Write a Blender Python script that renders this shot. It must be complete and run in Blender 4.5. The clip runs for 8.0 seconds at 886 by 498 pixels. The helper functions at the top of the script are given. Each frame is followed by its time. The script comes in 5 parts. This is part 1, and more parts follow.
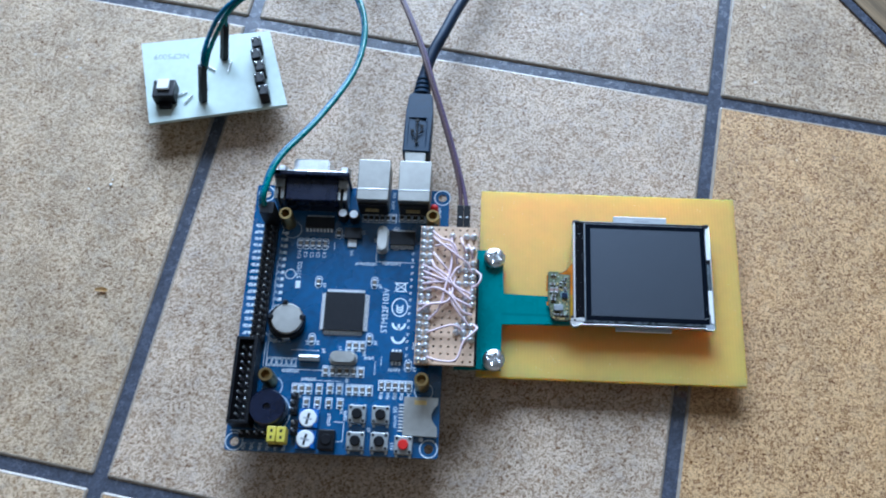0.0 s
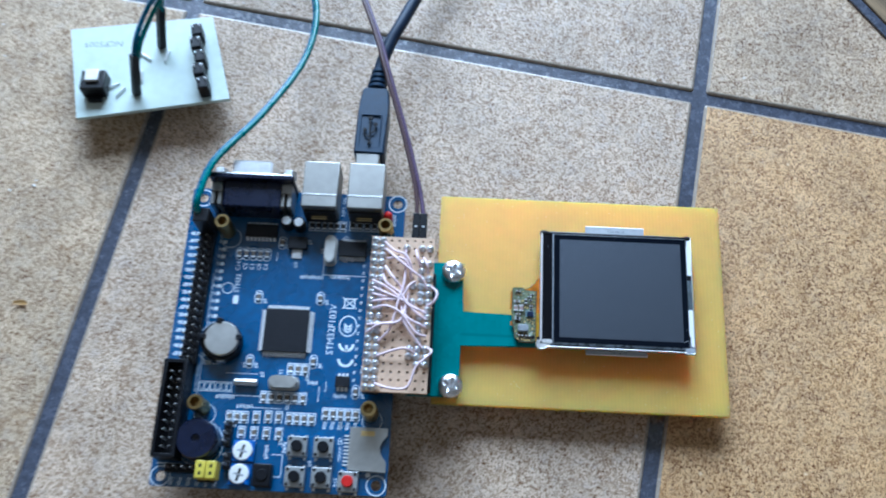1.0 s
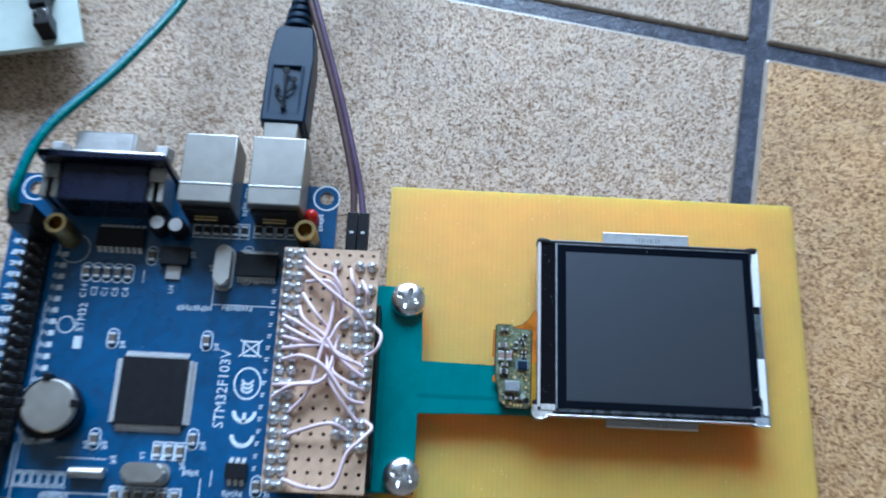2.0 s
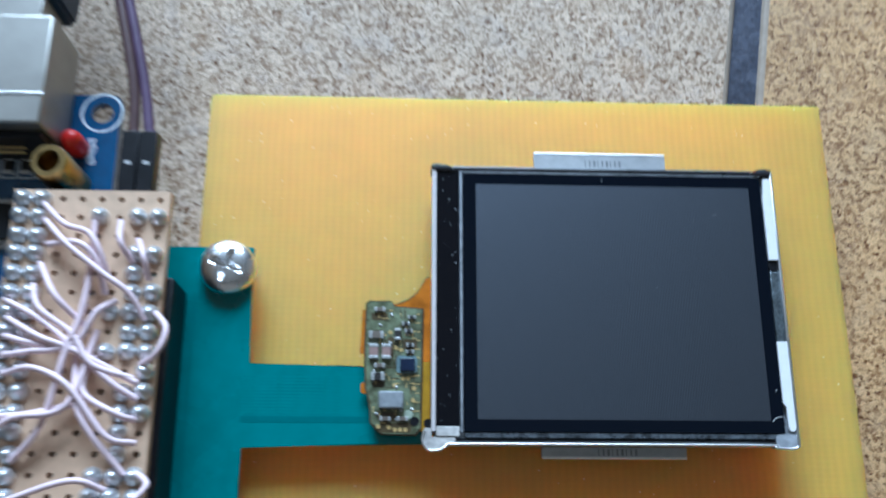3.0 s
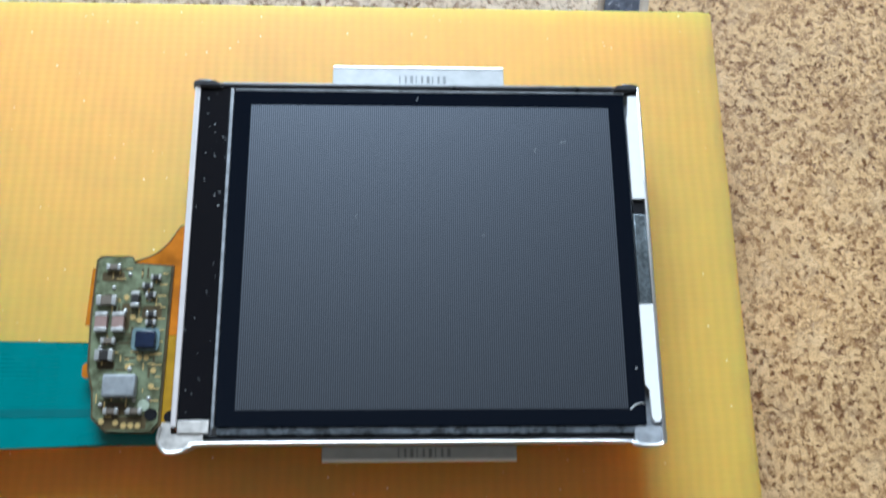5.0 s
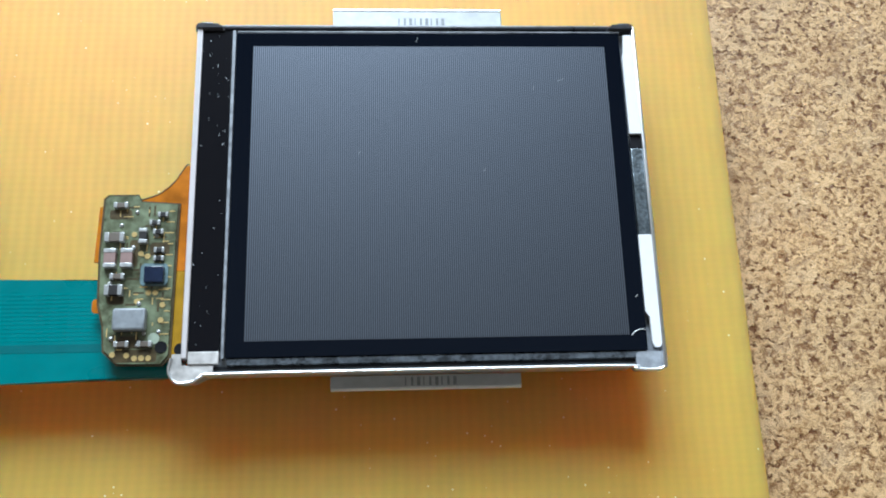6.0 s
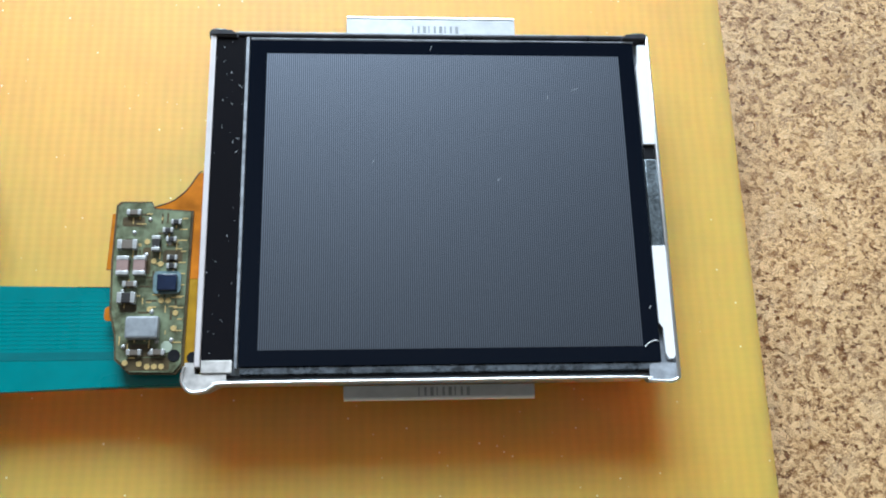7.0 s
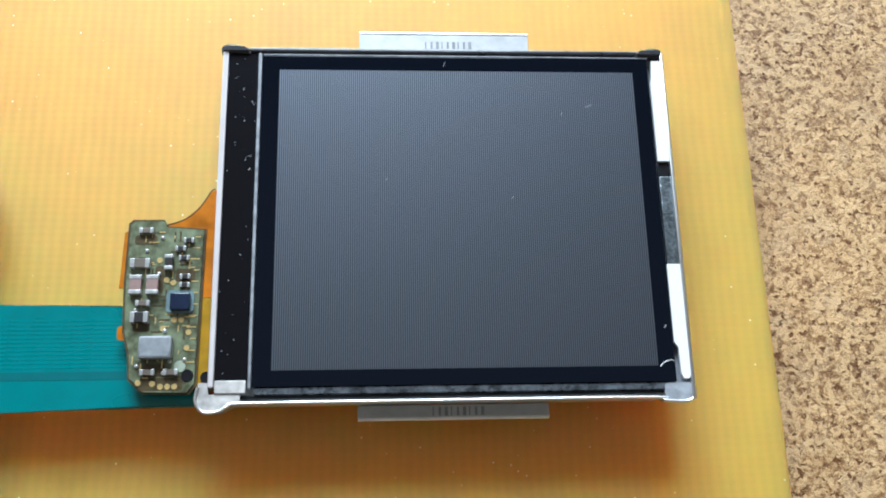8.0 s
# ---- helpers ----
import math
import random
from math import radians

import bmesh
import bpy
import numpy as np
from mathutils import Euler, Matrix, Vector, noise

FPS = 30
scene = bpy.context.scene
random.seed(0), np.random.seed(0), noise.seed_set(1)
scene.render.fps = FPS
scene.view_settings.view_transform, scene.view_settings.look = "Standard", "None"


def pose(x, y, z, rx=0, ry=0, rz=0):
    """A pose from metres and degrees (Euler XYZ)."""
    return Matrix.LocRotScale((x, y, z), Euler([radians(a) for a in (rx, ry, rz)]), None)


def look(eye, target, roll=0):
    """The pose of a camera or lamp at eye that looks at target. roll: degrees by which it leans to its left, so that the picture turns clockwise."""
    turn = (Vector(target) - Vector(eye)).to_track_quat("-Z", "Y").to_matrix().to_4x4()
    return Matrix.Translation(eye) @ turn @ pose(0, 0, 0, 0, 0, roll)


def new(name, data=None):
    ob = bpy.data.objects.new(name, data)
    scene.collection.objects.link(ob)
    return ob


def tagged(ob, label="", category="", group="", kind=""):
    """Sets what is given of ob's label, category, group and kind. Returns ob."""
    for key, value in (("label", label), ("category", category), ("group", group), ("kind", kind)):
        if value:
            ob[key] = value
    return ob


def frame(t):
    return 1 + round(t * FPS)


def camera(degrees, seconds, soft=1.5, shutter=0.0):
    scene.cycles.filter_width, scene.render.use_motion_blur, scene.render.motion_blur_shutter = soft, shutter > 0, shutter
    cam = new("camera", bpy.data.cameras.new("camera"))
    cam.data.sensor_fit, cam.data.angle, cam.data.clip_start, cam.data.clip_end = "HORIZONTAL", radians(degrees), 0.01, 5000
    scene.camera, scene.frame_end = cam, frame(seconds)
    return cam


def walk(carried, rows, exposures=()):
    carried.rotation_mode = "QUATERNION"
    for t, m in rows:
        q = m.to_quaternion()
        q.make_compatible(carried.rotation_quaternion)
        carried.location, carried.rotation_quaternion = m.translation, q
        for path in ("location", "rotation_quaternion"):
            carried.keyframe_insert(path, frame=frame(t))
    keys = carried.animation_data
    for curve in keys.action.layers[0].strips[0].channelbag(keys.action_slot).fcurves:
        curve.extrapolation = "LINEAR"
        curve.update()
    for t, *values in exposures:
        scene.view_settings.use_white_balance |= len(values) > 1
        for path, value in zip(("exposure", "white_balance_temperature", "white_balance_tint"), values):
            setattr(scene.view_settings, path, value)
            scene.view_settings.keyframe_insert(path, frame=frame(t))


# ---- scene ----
cam = camera(51.17, 8.0, soft=1.9, shutter=0.5)
PATH = [
    (0, pose(-0.06513, -0.11987, 0.32332, 21.582, 0.546, 2.521)),
    (0.5, pose(-0.05954, -0.10872, 0.31206, 21.054, 0.322, 2.311)),
    (1, pose(-0.05379, -0.09864, 0.29708, 20.543, -0.050, 2.726)),
    (1.2, pose(-0.05098, -0.08892, 0.28181, 19.696, -0.445, 2.690)),
    (2.3, pose(-0.05072, -0.04598, 0.17870, 19.385, -2.109, 1.988)),
    (2.5, pose(-0.04310, -0.03965, 0.16344, 18.483, -2.239, 1.341)),
    (3, pose(-0.03018, -0.03393, 0.13531, 16.897, -2.485, 0.076)),
    (3.5, pose(-0.02116, -0.02958, 0.10864, 15.751, -3.119, -0.305)),
    (4, pose(-0.01401, -0.02790, 0.10681, 16.536, -3.170, -0.650)),
    (4.5, pose(-0.01322, -0.02934, 0.10613, 17.487, -2.768, -0.640)),
    (5, pose(-0.00393, -0.03157, 0.10498, 17.016, -2.647, -0.603)),
    (5.2, pose(-0.00511, -0.03431, 0.10504, 16.086, -2.955, -0.344)),
    (6.3, pose(-0.00658, -0.03851, 0.10462, 17.038, -3.291, -2.023)),
    (6.5, pose(-0.00767, -0.03761, 0.10496, 16.184, -3.577, -0.874)),
    (7, pose(-0.00801, -0.03717, 0.10473, 16.739, -3.760, -1.403)),
    (7.5, pose(-0.00926, -0.03539, 0.10475, 16.749, -3.795, -1.553)),
    (8, pose(-0.00940, -0.03485, 0.10479, 16.569, -3.751, -1.358)),
]
walk(cam, PATH, [(0, -0.06, 5000, 9), (0.5, 0.09, 5000, 8), (1.2, 0.0, 5000, 8), (2.5, -0.12, 5050, 7), (3.5, -0.10, 5200, 5), (4.5, 0.06, 5700, 8), (5.5, 0.16, 5850, 8), (8, 0.26, 5920, 9)])

# ---------------------------------------------------------------- world and light
world = bpy.data.worlds.new("sky")
scene.world = world
world.use_nodes = True
sky = world.node_tree.nodes.new("ShaderNodeTexSky")
sky.sky_type, sky.sun_disc = "NISHITA", False
sky.sun_elevation, sky.sun_rotation = radians(35), radians(170)
world.node_tree.links.new(sky.outputs[0], world.node_tree.nodes["Background"].inputs[0])
world.node_tree.nodes["Background"].inputs[1].default_value = 0.12

WINDOW_X0, WINDOW_X1, WINDOW_Z0, WINDOW_Z1, NORTH = -0.85, 0.40, 0.35, 1.45, 1.45
lamp = bpy.data.lights.new("window_light", "AREA")
lamp.shape, lamp.size, lamp.size_y = "RECTANGLE", WINDOW_X1 - WINDOW_X0 - 0.1, WINDOW_Z1 - WINDOW_Z0 - 0.1
lamp.energy, lamp.color = 80.0, (0.86, 0.95, 1.0)
window_light = new("window_light", lamp)
window_light.matrix_world = look(((WINDOW_X0 + WINDOW_X1) / 2, NORTH + 0.02, (WINDOW_Z0 + WINDOW_Z1) / 2),
                                 ((WINDOW_X0 + WINDOW_X1) / 2, 0.0, (WINDOW_Z0 + WINDOW_Z1) / 2))

# ---------------------------------------------------------------- materials


def material(name, color, rough=0.5, metal=0.0, vary=0.15, scale=900.0, bump=0.05, dark=None, coat=0.0, spec=0.5, fine=4.0):
    """A surface with two scales of colour variation, uneven gloss and fine relief. scale: patches per metre."""
    m = bpy.data.materials.new(name)
    m.use_nodes = True
    n, l = m.node_tree.nodes, m.node_tree.links
    b = n["Principled BSDF"]
    co = n.new("ShaderNodeTexCoord")
    big, small = n.new("ShaderNodeTexNoise"), n.new("ShaderNodeTexNoise")
    big.inputs["Scale"].default_value, small.inputs["Scale"].default_value = scale / fine, scale
    big.inputs["Detail"].default_value, small.inputs["Detail"].default_value = 3, 4
    for t in (big, small):
        l.new(co.outputs["Object"], t.inputs["Vector"])
    both = n.new("ShaderNodeMath")
    both.operation = "ADD"
    l.new(big.outputs[0], both.inputs[0]), l.new(small.outputs[0], both.inputs[1])
    ramp = n.new("ShaderNodeMapRange")
    ramp.inputs[1].default_value, ramp.inputs[2].default_value = 0.7, 1.3
    l.new(both.outputs[0], ramp.inputs[0])
    mix = n.new("ShaderNodeMix")
    mix.data_type = "RGBA"
    low = dark or tuple(c * (1 - vary) for c in color)
    high = tuple(min(1, c * (1 + vary)) for c in color) if dark is None else color
    mix.inputs[6].default_value, mix.inputs[7].default_value = (*low, 1), (*high, 1)
    l.new(ramp.outputs[0], mix.inputs[0])
    l.new(mix.outputs[2], b.inputs["Base Color"])
    rr = n.new("ShaderNodeMapRange")
    rr.inputs[3].default_value, rr.inputs[4].default_value = max(0.02, rough - 0.08), min(1, rough + 0.08)
    l.new(big.outputs[0], rr.inputs[0]), l.new(rr.outputs[0], b.inputs["Roughness"])
    b.inputs["Metallic"].default_value, b.inputs["Coat Weight"].default_value = metal, coat
    b.inputs["Specular IOR Level"].default_value = spec
    if bump:
        bp = n.new("ShaderNodeBump")
        bp.inputs["Strength"].default_value, bp.inputs["Distance"].default_value = bump, 0.0002
        l.new(small.outputs[0], bp.inputs["Height"]), l.new(bp.outputs[0], b.inputs["Normal"])
    return m


def tile_material(name, tint):
    """Beige grained stoneware: fine granules, brown pits, pale and rusty blotches, patchy gloss."""
    m = bpy.data.materials.new(name)
    m.use_nodes = True
    n, l = m.node_tree.nodes, m.node_tree.links
    b = n["Principled BSDF"]
    geo, info = n.new("ShaderNodeNewGeometry"), n.new("ShaderNodeObjectInfo")

    def noise(scale, detail, rough=0.5):
        t = n.new("ShaderNodeTexNoise")
        t.inputs["Scale"].default_value, t.inputs["Detail"].default_value, t.inputs["Roughness"].default_value = scale, detail, rough
        l.new(geo.outputs["Position"], t.inputs["Vector"])
        return t.outputs[0]

    def spread(value, lo, hi, out0=0.0, out1=1.0):
        r = n.new("ShaderNodeMapRange")
        for k, x in enumerate((lo, hi, out0, out1)):
            r.inputs[k + 1].default_value = x
        l.new(value, r.inputs[0])
        return r.outputs[0]

    def blend(fac, first, second, how="MIX"):
        x = n.new("ShaderNodeMix")
        x.data_type, x.blend_type = "RGBA", how
        l.new(fac, x.inputs[0])
        for k, c in ((6, first), (7, second)):
            if isinstance(c, tuple):
                x.inputs[k].default_value = (*c, 1)
            else:
                l.new(c, x.inputs[k])
        return x.outputs[2]

    def join(how, first, second):
        x = n.new("ShaderNodeMath")
        x.operation = how
        for k, c in ((0, first), (1, second)):
            if isinstance(c, float):
                x.inputs[k].default_value = c
            else:
                l.new(c, x.inputs[k])
        return x.outputs[0]

    # granules: uneven cells of light and dark under a fine noise
    wobble, moved = n.new("ShaderNodeTexNoise"), n.new("ShaderNodeVectorMath")
    wobble.inputs["Scale"].default_value, wobble.inputs["Detail"].default_value = 1100, 3
    moved.operation, moved.inputs[1].default_value = "MULTIPLY_ADD", (0.0006,) * 3
    l.new(geo.outputs["Position"], wobble.inputs["Vector"]), l.new(wobble.outputs["Color"], moved.inputs[0])
    l.new(geo.outputs["Position"], moved.inputs[2])

    def cells(scale):
        v, sep = n.new("ShaderNodeTexVoronoi"), n.new("ShaderNodeSeparateColor")
        v.inputs["Scale"].default_value = scale
        l.new(moved.outputs[0], v.inputs["Vector"]), l.new(v.outputs["Color"], sep.inputs[0])
        return v.outputs["Distance"], sep.outputs

    _, granule = cells(1150)
    grain = join("ADD", join("MULTIPLY", noise(1700, 6, 0.72), 0.86), join("MULTIPLY", granule[0], 0.14))
    color = blend(spread(grain, 0.39, 0.55), (0.25, 0.148, 0.068), (0.76, 0.64, 0.485))
    blotch = noise(130, 4, 0.6)
    color = blend(spread(blotch, 0.50, 0.72, 0.0, 0.34), color, (0.36, 0.235, 0.115))
    color = blend(spread(noise(240, 4, 0.6), 0.52, 0.70, 0.0, 0.45), color, (0.68, 0.61, 0.53))
    away, pick = cells(300)
    density = spread(noise(170, 3), 0.35, 0.65, -0.03, 0.035)
    pits = spread(join("ADD", noise(1050, 4, 0.62), density), 0.425, 0.37)
    pits = join("MAXIMUM", pits, join("MULTIPLY", spread(noise(420, 3, 0.6), 0.35, 0.29), 0.15))
    color = blend(pits, color, (0.17, 0.080, 0.026))
    chips = join("MULTIPLY", spread(away, 0.22, 0.12), join("LESS_THAN", pick[0], 0.012))
    color = blend(chips, color, (0.80, 0.78, 0.74))
    shift = n.new("ShaderNodeMath")
    shift.operation = "MULTIPLY_ADD"
    shift.inputs[1].default_value, shift.inputs[2].default_value = 0.4, -0.2
    l.new(info.outputs["Random"], shift.inputs[0])
    cloud = join("ADD", noise(34, 5, 0.65), shift.outputs[0])
    br = n.new("ShaderNodeVectorMath")
    br.operation = "SCALE"
    l.new(color, br.inputs[0]), l.new(spread(cloud, 0.25, 0.75, 0.74, 1.18), br.inputs["Scale"])
    tn = n.new("ShaderNodeVectorMath")
    tn.operation = "MULTIPLY"
    tn.inputs[1].default_value = tint
    l.new(br.outputs[0], tn.inputs[0]), l.new(tn.outputs[0], b.inputs["Base Color"])
    gloss = join("ADD", noise(48, 3), join("MULTIPLY", noise(1600, 3), 0.6))
    l.new(spread(gloss, 0.55, 1.05, 0.27, 0.52), b.inputs["Roughness"])
    height = join("SUBTRACT", join("MULTIPLY", grain, 1.6), pits)
    bp = n.new("ShaderNodeBump")
    bp.inputs["Strength"].default_value, bp.inputs["Distance"].default_value = 0.65, 0.0003
    l.new(height, bp.inputs["Height"]), l.new(bp.outputs[0], b.inputs["Normal"])
    return m


def laminate_material():
    """Amber fibreglass sheet: woven bundles about a millimetre apart, a little translucent."""
    m = material("fibreglass", (0.70, 0.38, 0.058), 0.56, spec=0.6, coat=0.45, vary=0.05, scale=260, bump=0.0, fine=8)
    n, l = m.node_tree.nodes, m.node_tree.links
    b = n["Principled BSDF"]
    co = n.new("ShaderNodeTexCoord")
    waves = []
    for axis, pitch in (("X", 0.00115), ("Y", 0.00082)):
        w = n.new("ShaderNodeTexWave")
        w.bands_direction = axis
        w.inputs["Scale"].default_value = 0.314 / pitch
        w.inputs["Distortion"].default_value, w.inputs["Detail"].default_value = 1.3, 2
        w.inputs["Detail Scale"].default_value = 0.6
        l.new(co.outputs["Object"], w.inputs["Vector"])
        waves.append(w)
    both = n.new("ShaderNodeMath")
    both.operation = "MULTIPLY_ADD"
    both.inputs[1].default_value = 0.32
    l.new(waves[1].outputs["Fac"], both.inputs[0]), l.new(waves[0].outputs["Fac"], both.inputs[2])
    ramp = n.new("ShaderNodeMapRange")
    ramp.inputs[2].default_value = 1.32
    ramp.inputs[3].default_value, ramp.inputs[4].default_value = 0.962, 1.024
    l.new(both.outputs[0], ramp.inputs[0])
    br = n.new("ShaderNodeVectorMath")
    br.operation = "SCALE"
    mix = next(x for x in n if x.bl_idname == "ShaderNodeMix")
    l.new(mix.outputs[2], br.inputs[0]), l.new(ramp.outputs[0], br.inputs["Scale"])
    l.new(br.outputs[0], b.inputs["Base Color"])
    # bright dust and nicks
    v = n.new("ShaderNodeTexVoronoi")
    v.inputs["Scale"].default_value = 1150
    l.new(co.outputs["Object"], v.inputs["Vector"])
    cut = n.new("ShaderNodeMapRange")
    cut.inputs[1].default_value, cut.inputs[2].default_value = 0.07, 0.16
    cut.inputs[3].default_value, cut.inputs[4].default_value = 1.0, 0.0
    l.new(v.outputs["Distance"], cut.inputs[0])
    some = n.new("ShaderNodeMath")
    some.operation = "GREATER_THAN"
    clump, need = n.new("ShaderNodeTexNoise"), n.new("ShaderNodeMapRange")
    clump.inputs["Scale"].default_value = 110
    need.inputs[1].default_value, need.inputs[2].default_value = 0.45, 0.70
    need.inputs[3].default_value, need.inputs[4].default_value = 0.978, 0.62
    l.new(co.outputs["Object"], clump.inputs["Vector"]), l.new(clump.outputs[0], need.inputs[0])
    l.new(need.outputs[0], some.inputs[1])
    sep = n.new("ShaderNodeSeparateColor")
    l.new(v.outputs["Color"], sep.inputs[0]), l.new(sep.outputs[0], some.inputs[0])
    mul = n.new("ShaderNodeMath")
    mul.operation = "MULTIPLY"
    l.new(cut.outputs[0], mul.inputs[0]), l.new(some.outputs[0], mul.inputs[1])
    dust = n.new("ShaderNodeMix")
    dust.data_type = "RGBA"
    dust.inputs[7].default_value = (0.97, 0.88, 0.62, 1)
    l.new(mul.outputs[0], dust.inputs[0]), l.new(br.outputs[0], dust.inputs[6])
    l.new(dust.outputs[2], b.inputs["Base Color"])
    bp = n.new("ShaderNodeBump")
    bp.inputs["Strength"].default_value, bp.inputs["Distance"].default_value = 0.16, 0.0001
    l.new(both.outputs[0], bp.inputs["Height"]), l.new(bp.outputs[0], b.inputs["Normal"])
    b.subsurface_method = "BURLEY"
    b.inputs["Subsurface Weight"].default_value = 1.0
    b.inputs["Coat Roughness"].default_value = 0.6
    b.inputs["Subsurface Scale"].default_value = 0.027
    b.inputs["Subsurface Radius"].default_value = (1.0, 0.25, 0.02)
    return m


def lcd_material():
    """Unlit liquid-crystal panel: dark grey columns about a third of a millimetre apart under gloss."""
    m = bpy.data.materials.new("lcd_cells")
    m.use_nodes = True
    n, l = m.node_tree.nodes, m.node_tree.links
    b = n["Principled BSDF"]
    co, w = n.new("ShaderNodeTexCoord"), n.new("ShaderNodeTexWave")
    w.bands_direction = "X"
    w.inputs["Scale"].default_value = 0.314 / 0.0002244
    l.new(co.outputs["Object"], w.inputs["Vector"])
    r = n.new("ShaderNodeValToRGB")
    r.color_ramp.elements[0].color = (0.040, 0.046, 0.058, 1)
    r.color_ramp.elements[1].color = (0.152, 0.170, 0.206, 1)
    l.new(w.outputs["Fac"], r.inputs[0]), l.new(r.outputs[0], b.inputs["Base Color"])
    b.inputs["Roughness"].default_value, b.inputs["Metallic"].default_value = 0.45, 0.9
    b.inputs["Coat Weight"].default_value, b.inputs["Coat Roughness"].default_value = 0.25, 0.08
    return m


def speckled(name, color, rough, amount, scale, spot):
    """A dark gloss surface with a few scratches and dust specks."""
    m = bpy.data.materials.new(name)
    m.use_nodes = True
    n, l = m.node_tree.nodes, m.node_tree.links
    b = n["Principled BSDF"]
    co, v, wob = n.new("ShaderNodeTexCoord"), n.new("ShaderNodeTexVoronoi"), n.new("ShaderNodeTexNoise")
    v.inputs["Scale"].default_value = scale
    wob.inputs["Scale"].default_value = scale * 1.5
    mixv = n.new("ShaderNodeVectorMath")
    mixv.operation = "MULTIPLY_ADD"
    mixv.inputs[1].default_value = (0.0016,) * 3
    l.new(wob.outputs["Color"], mixv.inputs[0]), l.new(co.outputs["Object"], mixv.inputs[2])
    l.new(co.outputs["Object"], wob.inputs["Vector"]), l.new(mixv.outputs[0], v.inputs["Vector"])
    cut, some, mul = n.new("ShaderNodeMath"), n.new("ShaderNodeMath"), n.new("ShaderNodeMath")
    cut.operation, some.operation, mul.operation = "LESS_THAN", "GREATER_THAN", "MULTIPLY"
    cut.inputs[1].default_value, some.inputs[1].default_value = 0.10, 1 - amount
    sep = n.new("ShaderNodeSeparateColor")
    l.new(v.outputs["Distance"], cut.inputs[0]), l.new(v.outputs["Color"], sep.inputs[0])
    l.new(sep.outputs[0], some.inputs[0])
    l.new(cut.outputs[0], mul.inputs[0]), l.new(some.outputs[0], mul.inputs[1])
    mix = n.new("ShaderNodeMix")
    mix.data_type = "RGBA"
    mix.inputs[6].default_value, mix.inputs[7].default_value = (*color, 1), (*spot, 1)
    l.new(mul.outputs[0], mix.inputs[0]), l.new(mix.outputs[2], b.inputs["Base Color"])
    b.inputs["Roughness"].default_value, b.inputs["Specular IOR Level"].default_value = rough, 0.12
    return m


# Tints hold the tiles' own tones plus some lens shading and light falloff.
STONE = tile_material("grey_beige_stoneware", (0.99, 0.93, 0.91))
STONE_WARM = tile_material("tan_stoneware", (0.95, 0.725, 0.455))
STONE_BROWN = tile_material("brownish_grey_stoneware", (0.93, 0.85, 0.76))
STONE_PALE = tile_material("pale_buff_stoneware", (1.04, 0.95, 0.83))
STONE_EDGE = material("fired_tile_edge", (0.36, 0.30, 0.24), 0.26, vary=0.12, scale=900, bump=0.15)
GROUT = material("grout", (0.070, 0.078, 0.108), 0.26, vary=0.35, scale=1500, bump=0.5, spec=1.0)
WOOD = material("oak", (0.20, 0.135, 0.068), 0.5, vary=0.40, scale=700, bump=0.15)
grain_map = WOOD.node_tree.nodes.new("ShaderNodeMapping")
grain_map.vector_type = "TEXTURE"
grain_map.inputs["Rotation"].default_value[2], grain_map.inputs["Scale"].default_value[0] = radians(-54), 16
for tex in [x for x in WOOD.node_tree.nodes if x.bl_idname == "ShaderNodeTexNoise"]:
    WOOD.node_tree.links.new(grain_map.outputs[0], tex.inputs["Vector"])
WOOD.node_tree.links.new(next(x for x in WOOD.node_tree.nodes if x.bl_idname == "ShaderNodeTexCoord").outputs["Object"], grain_map.inputs[0])
# Unseen walls and ceiling: dark warm colours picked to limit the fill light.
DIM_WALL = material("dimmed_wall", (0.21, 0.175, 0.14), 0.85, vary=0.04, scale=120, bump=0.1)
DIM_CEILING = material("dimmed_ceiling", (0.22, 0.205, 0.18), 0.9, vary=0.04, scale=120, bump=0.1)
WHITE = material("white_paint", (0.8, 0.8, 0.78), 0.4, vary=0.03, scale=200)
SHEET = laminate_material()
TEAL = material("teal_solder_mask", (0.0, 0.18, 0.188), 0.28, vary=0.10, scale=500, bump=0.03)
TEAL_LINE = material("teal_trace", (0.0, 0.205, 0.213), 0.28, vary=0.08, scale=700)
TEAL_GAP = material("teal_groove", (0.0, 0.135, 0.145), 0.35, vary=0.08, scale=700)
BLUE = material("blue_solder_mask", (0.003, 0.074, 0.205), 0.27, spec=1.0, vary=0.28, scale=420, bump=0.04, fine=6)
SILK = material("silkscreen", (0.74, 0.82, 0.90), 0.6, vary=0.12, scale=1500)
NAVY = material("navy_socket_plastic", (0.005, 0.008, 0.026), 0.28, vary=0.3, scale=700, bump=0.06)
TIN = material("dull_solder_tin", (0.52, 0.53, 0.53), 0.38, metal=0.5, vary=0.2, scale=1800, bump=0.2)
PALEPAD = material("pale_green_pad", (0.36, 0.42, 0.33), 0.4, vary=0.12, scale=1500)
BLACK = material("black_plastic", (0.005, 0.0055, 0.008), 0.42, vary=0.3, scale=900, bump=0.1, spec=0.28)
EPOXY = material("chip_epoxy", (0.009, 0.010, 0.014), 0.42, vary=0.2, scale=2500, bump=0.15, spec=0.35)
SHADED_PIN = material("shaded_pin", (0.30, 0.29, 0.27), 0.45, metal=1.0, vary=0.2, scale=1500)
STEEL = material("tinned_steel", (0.56, 0.55, 0.52), 0.42, metal=1.0, vary=0.08, scale=500, bump=0.05)
SOCKET = material("dull_tinned_shell", (0.34, 0.33, 0.305), 0.46, metal=0.85, vary=0.10, scale=350, bump=0.05, fine=6)
LEADS = material("tinned_lead", (0.84, 0.85, 0.86), 0.40, metal=0.35, vary=0.12, scale=1800, bump=0.1)
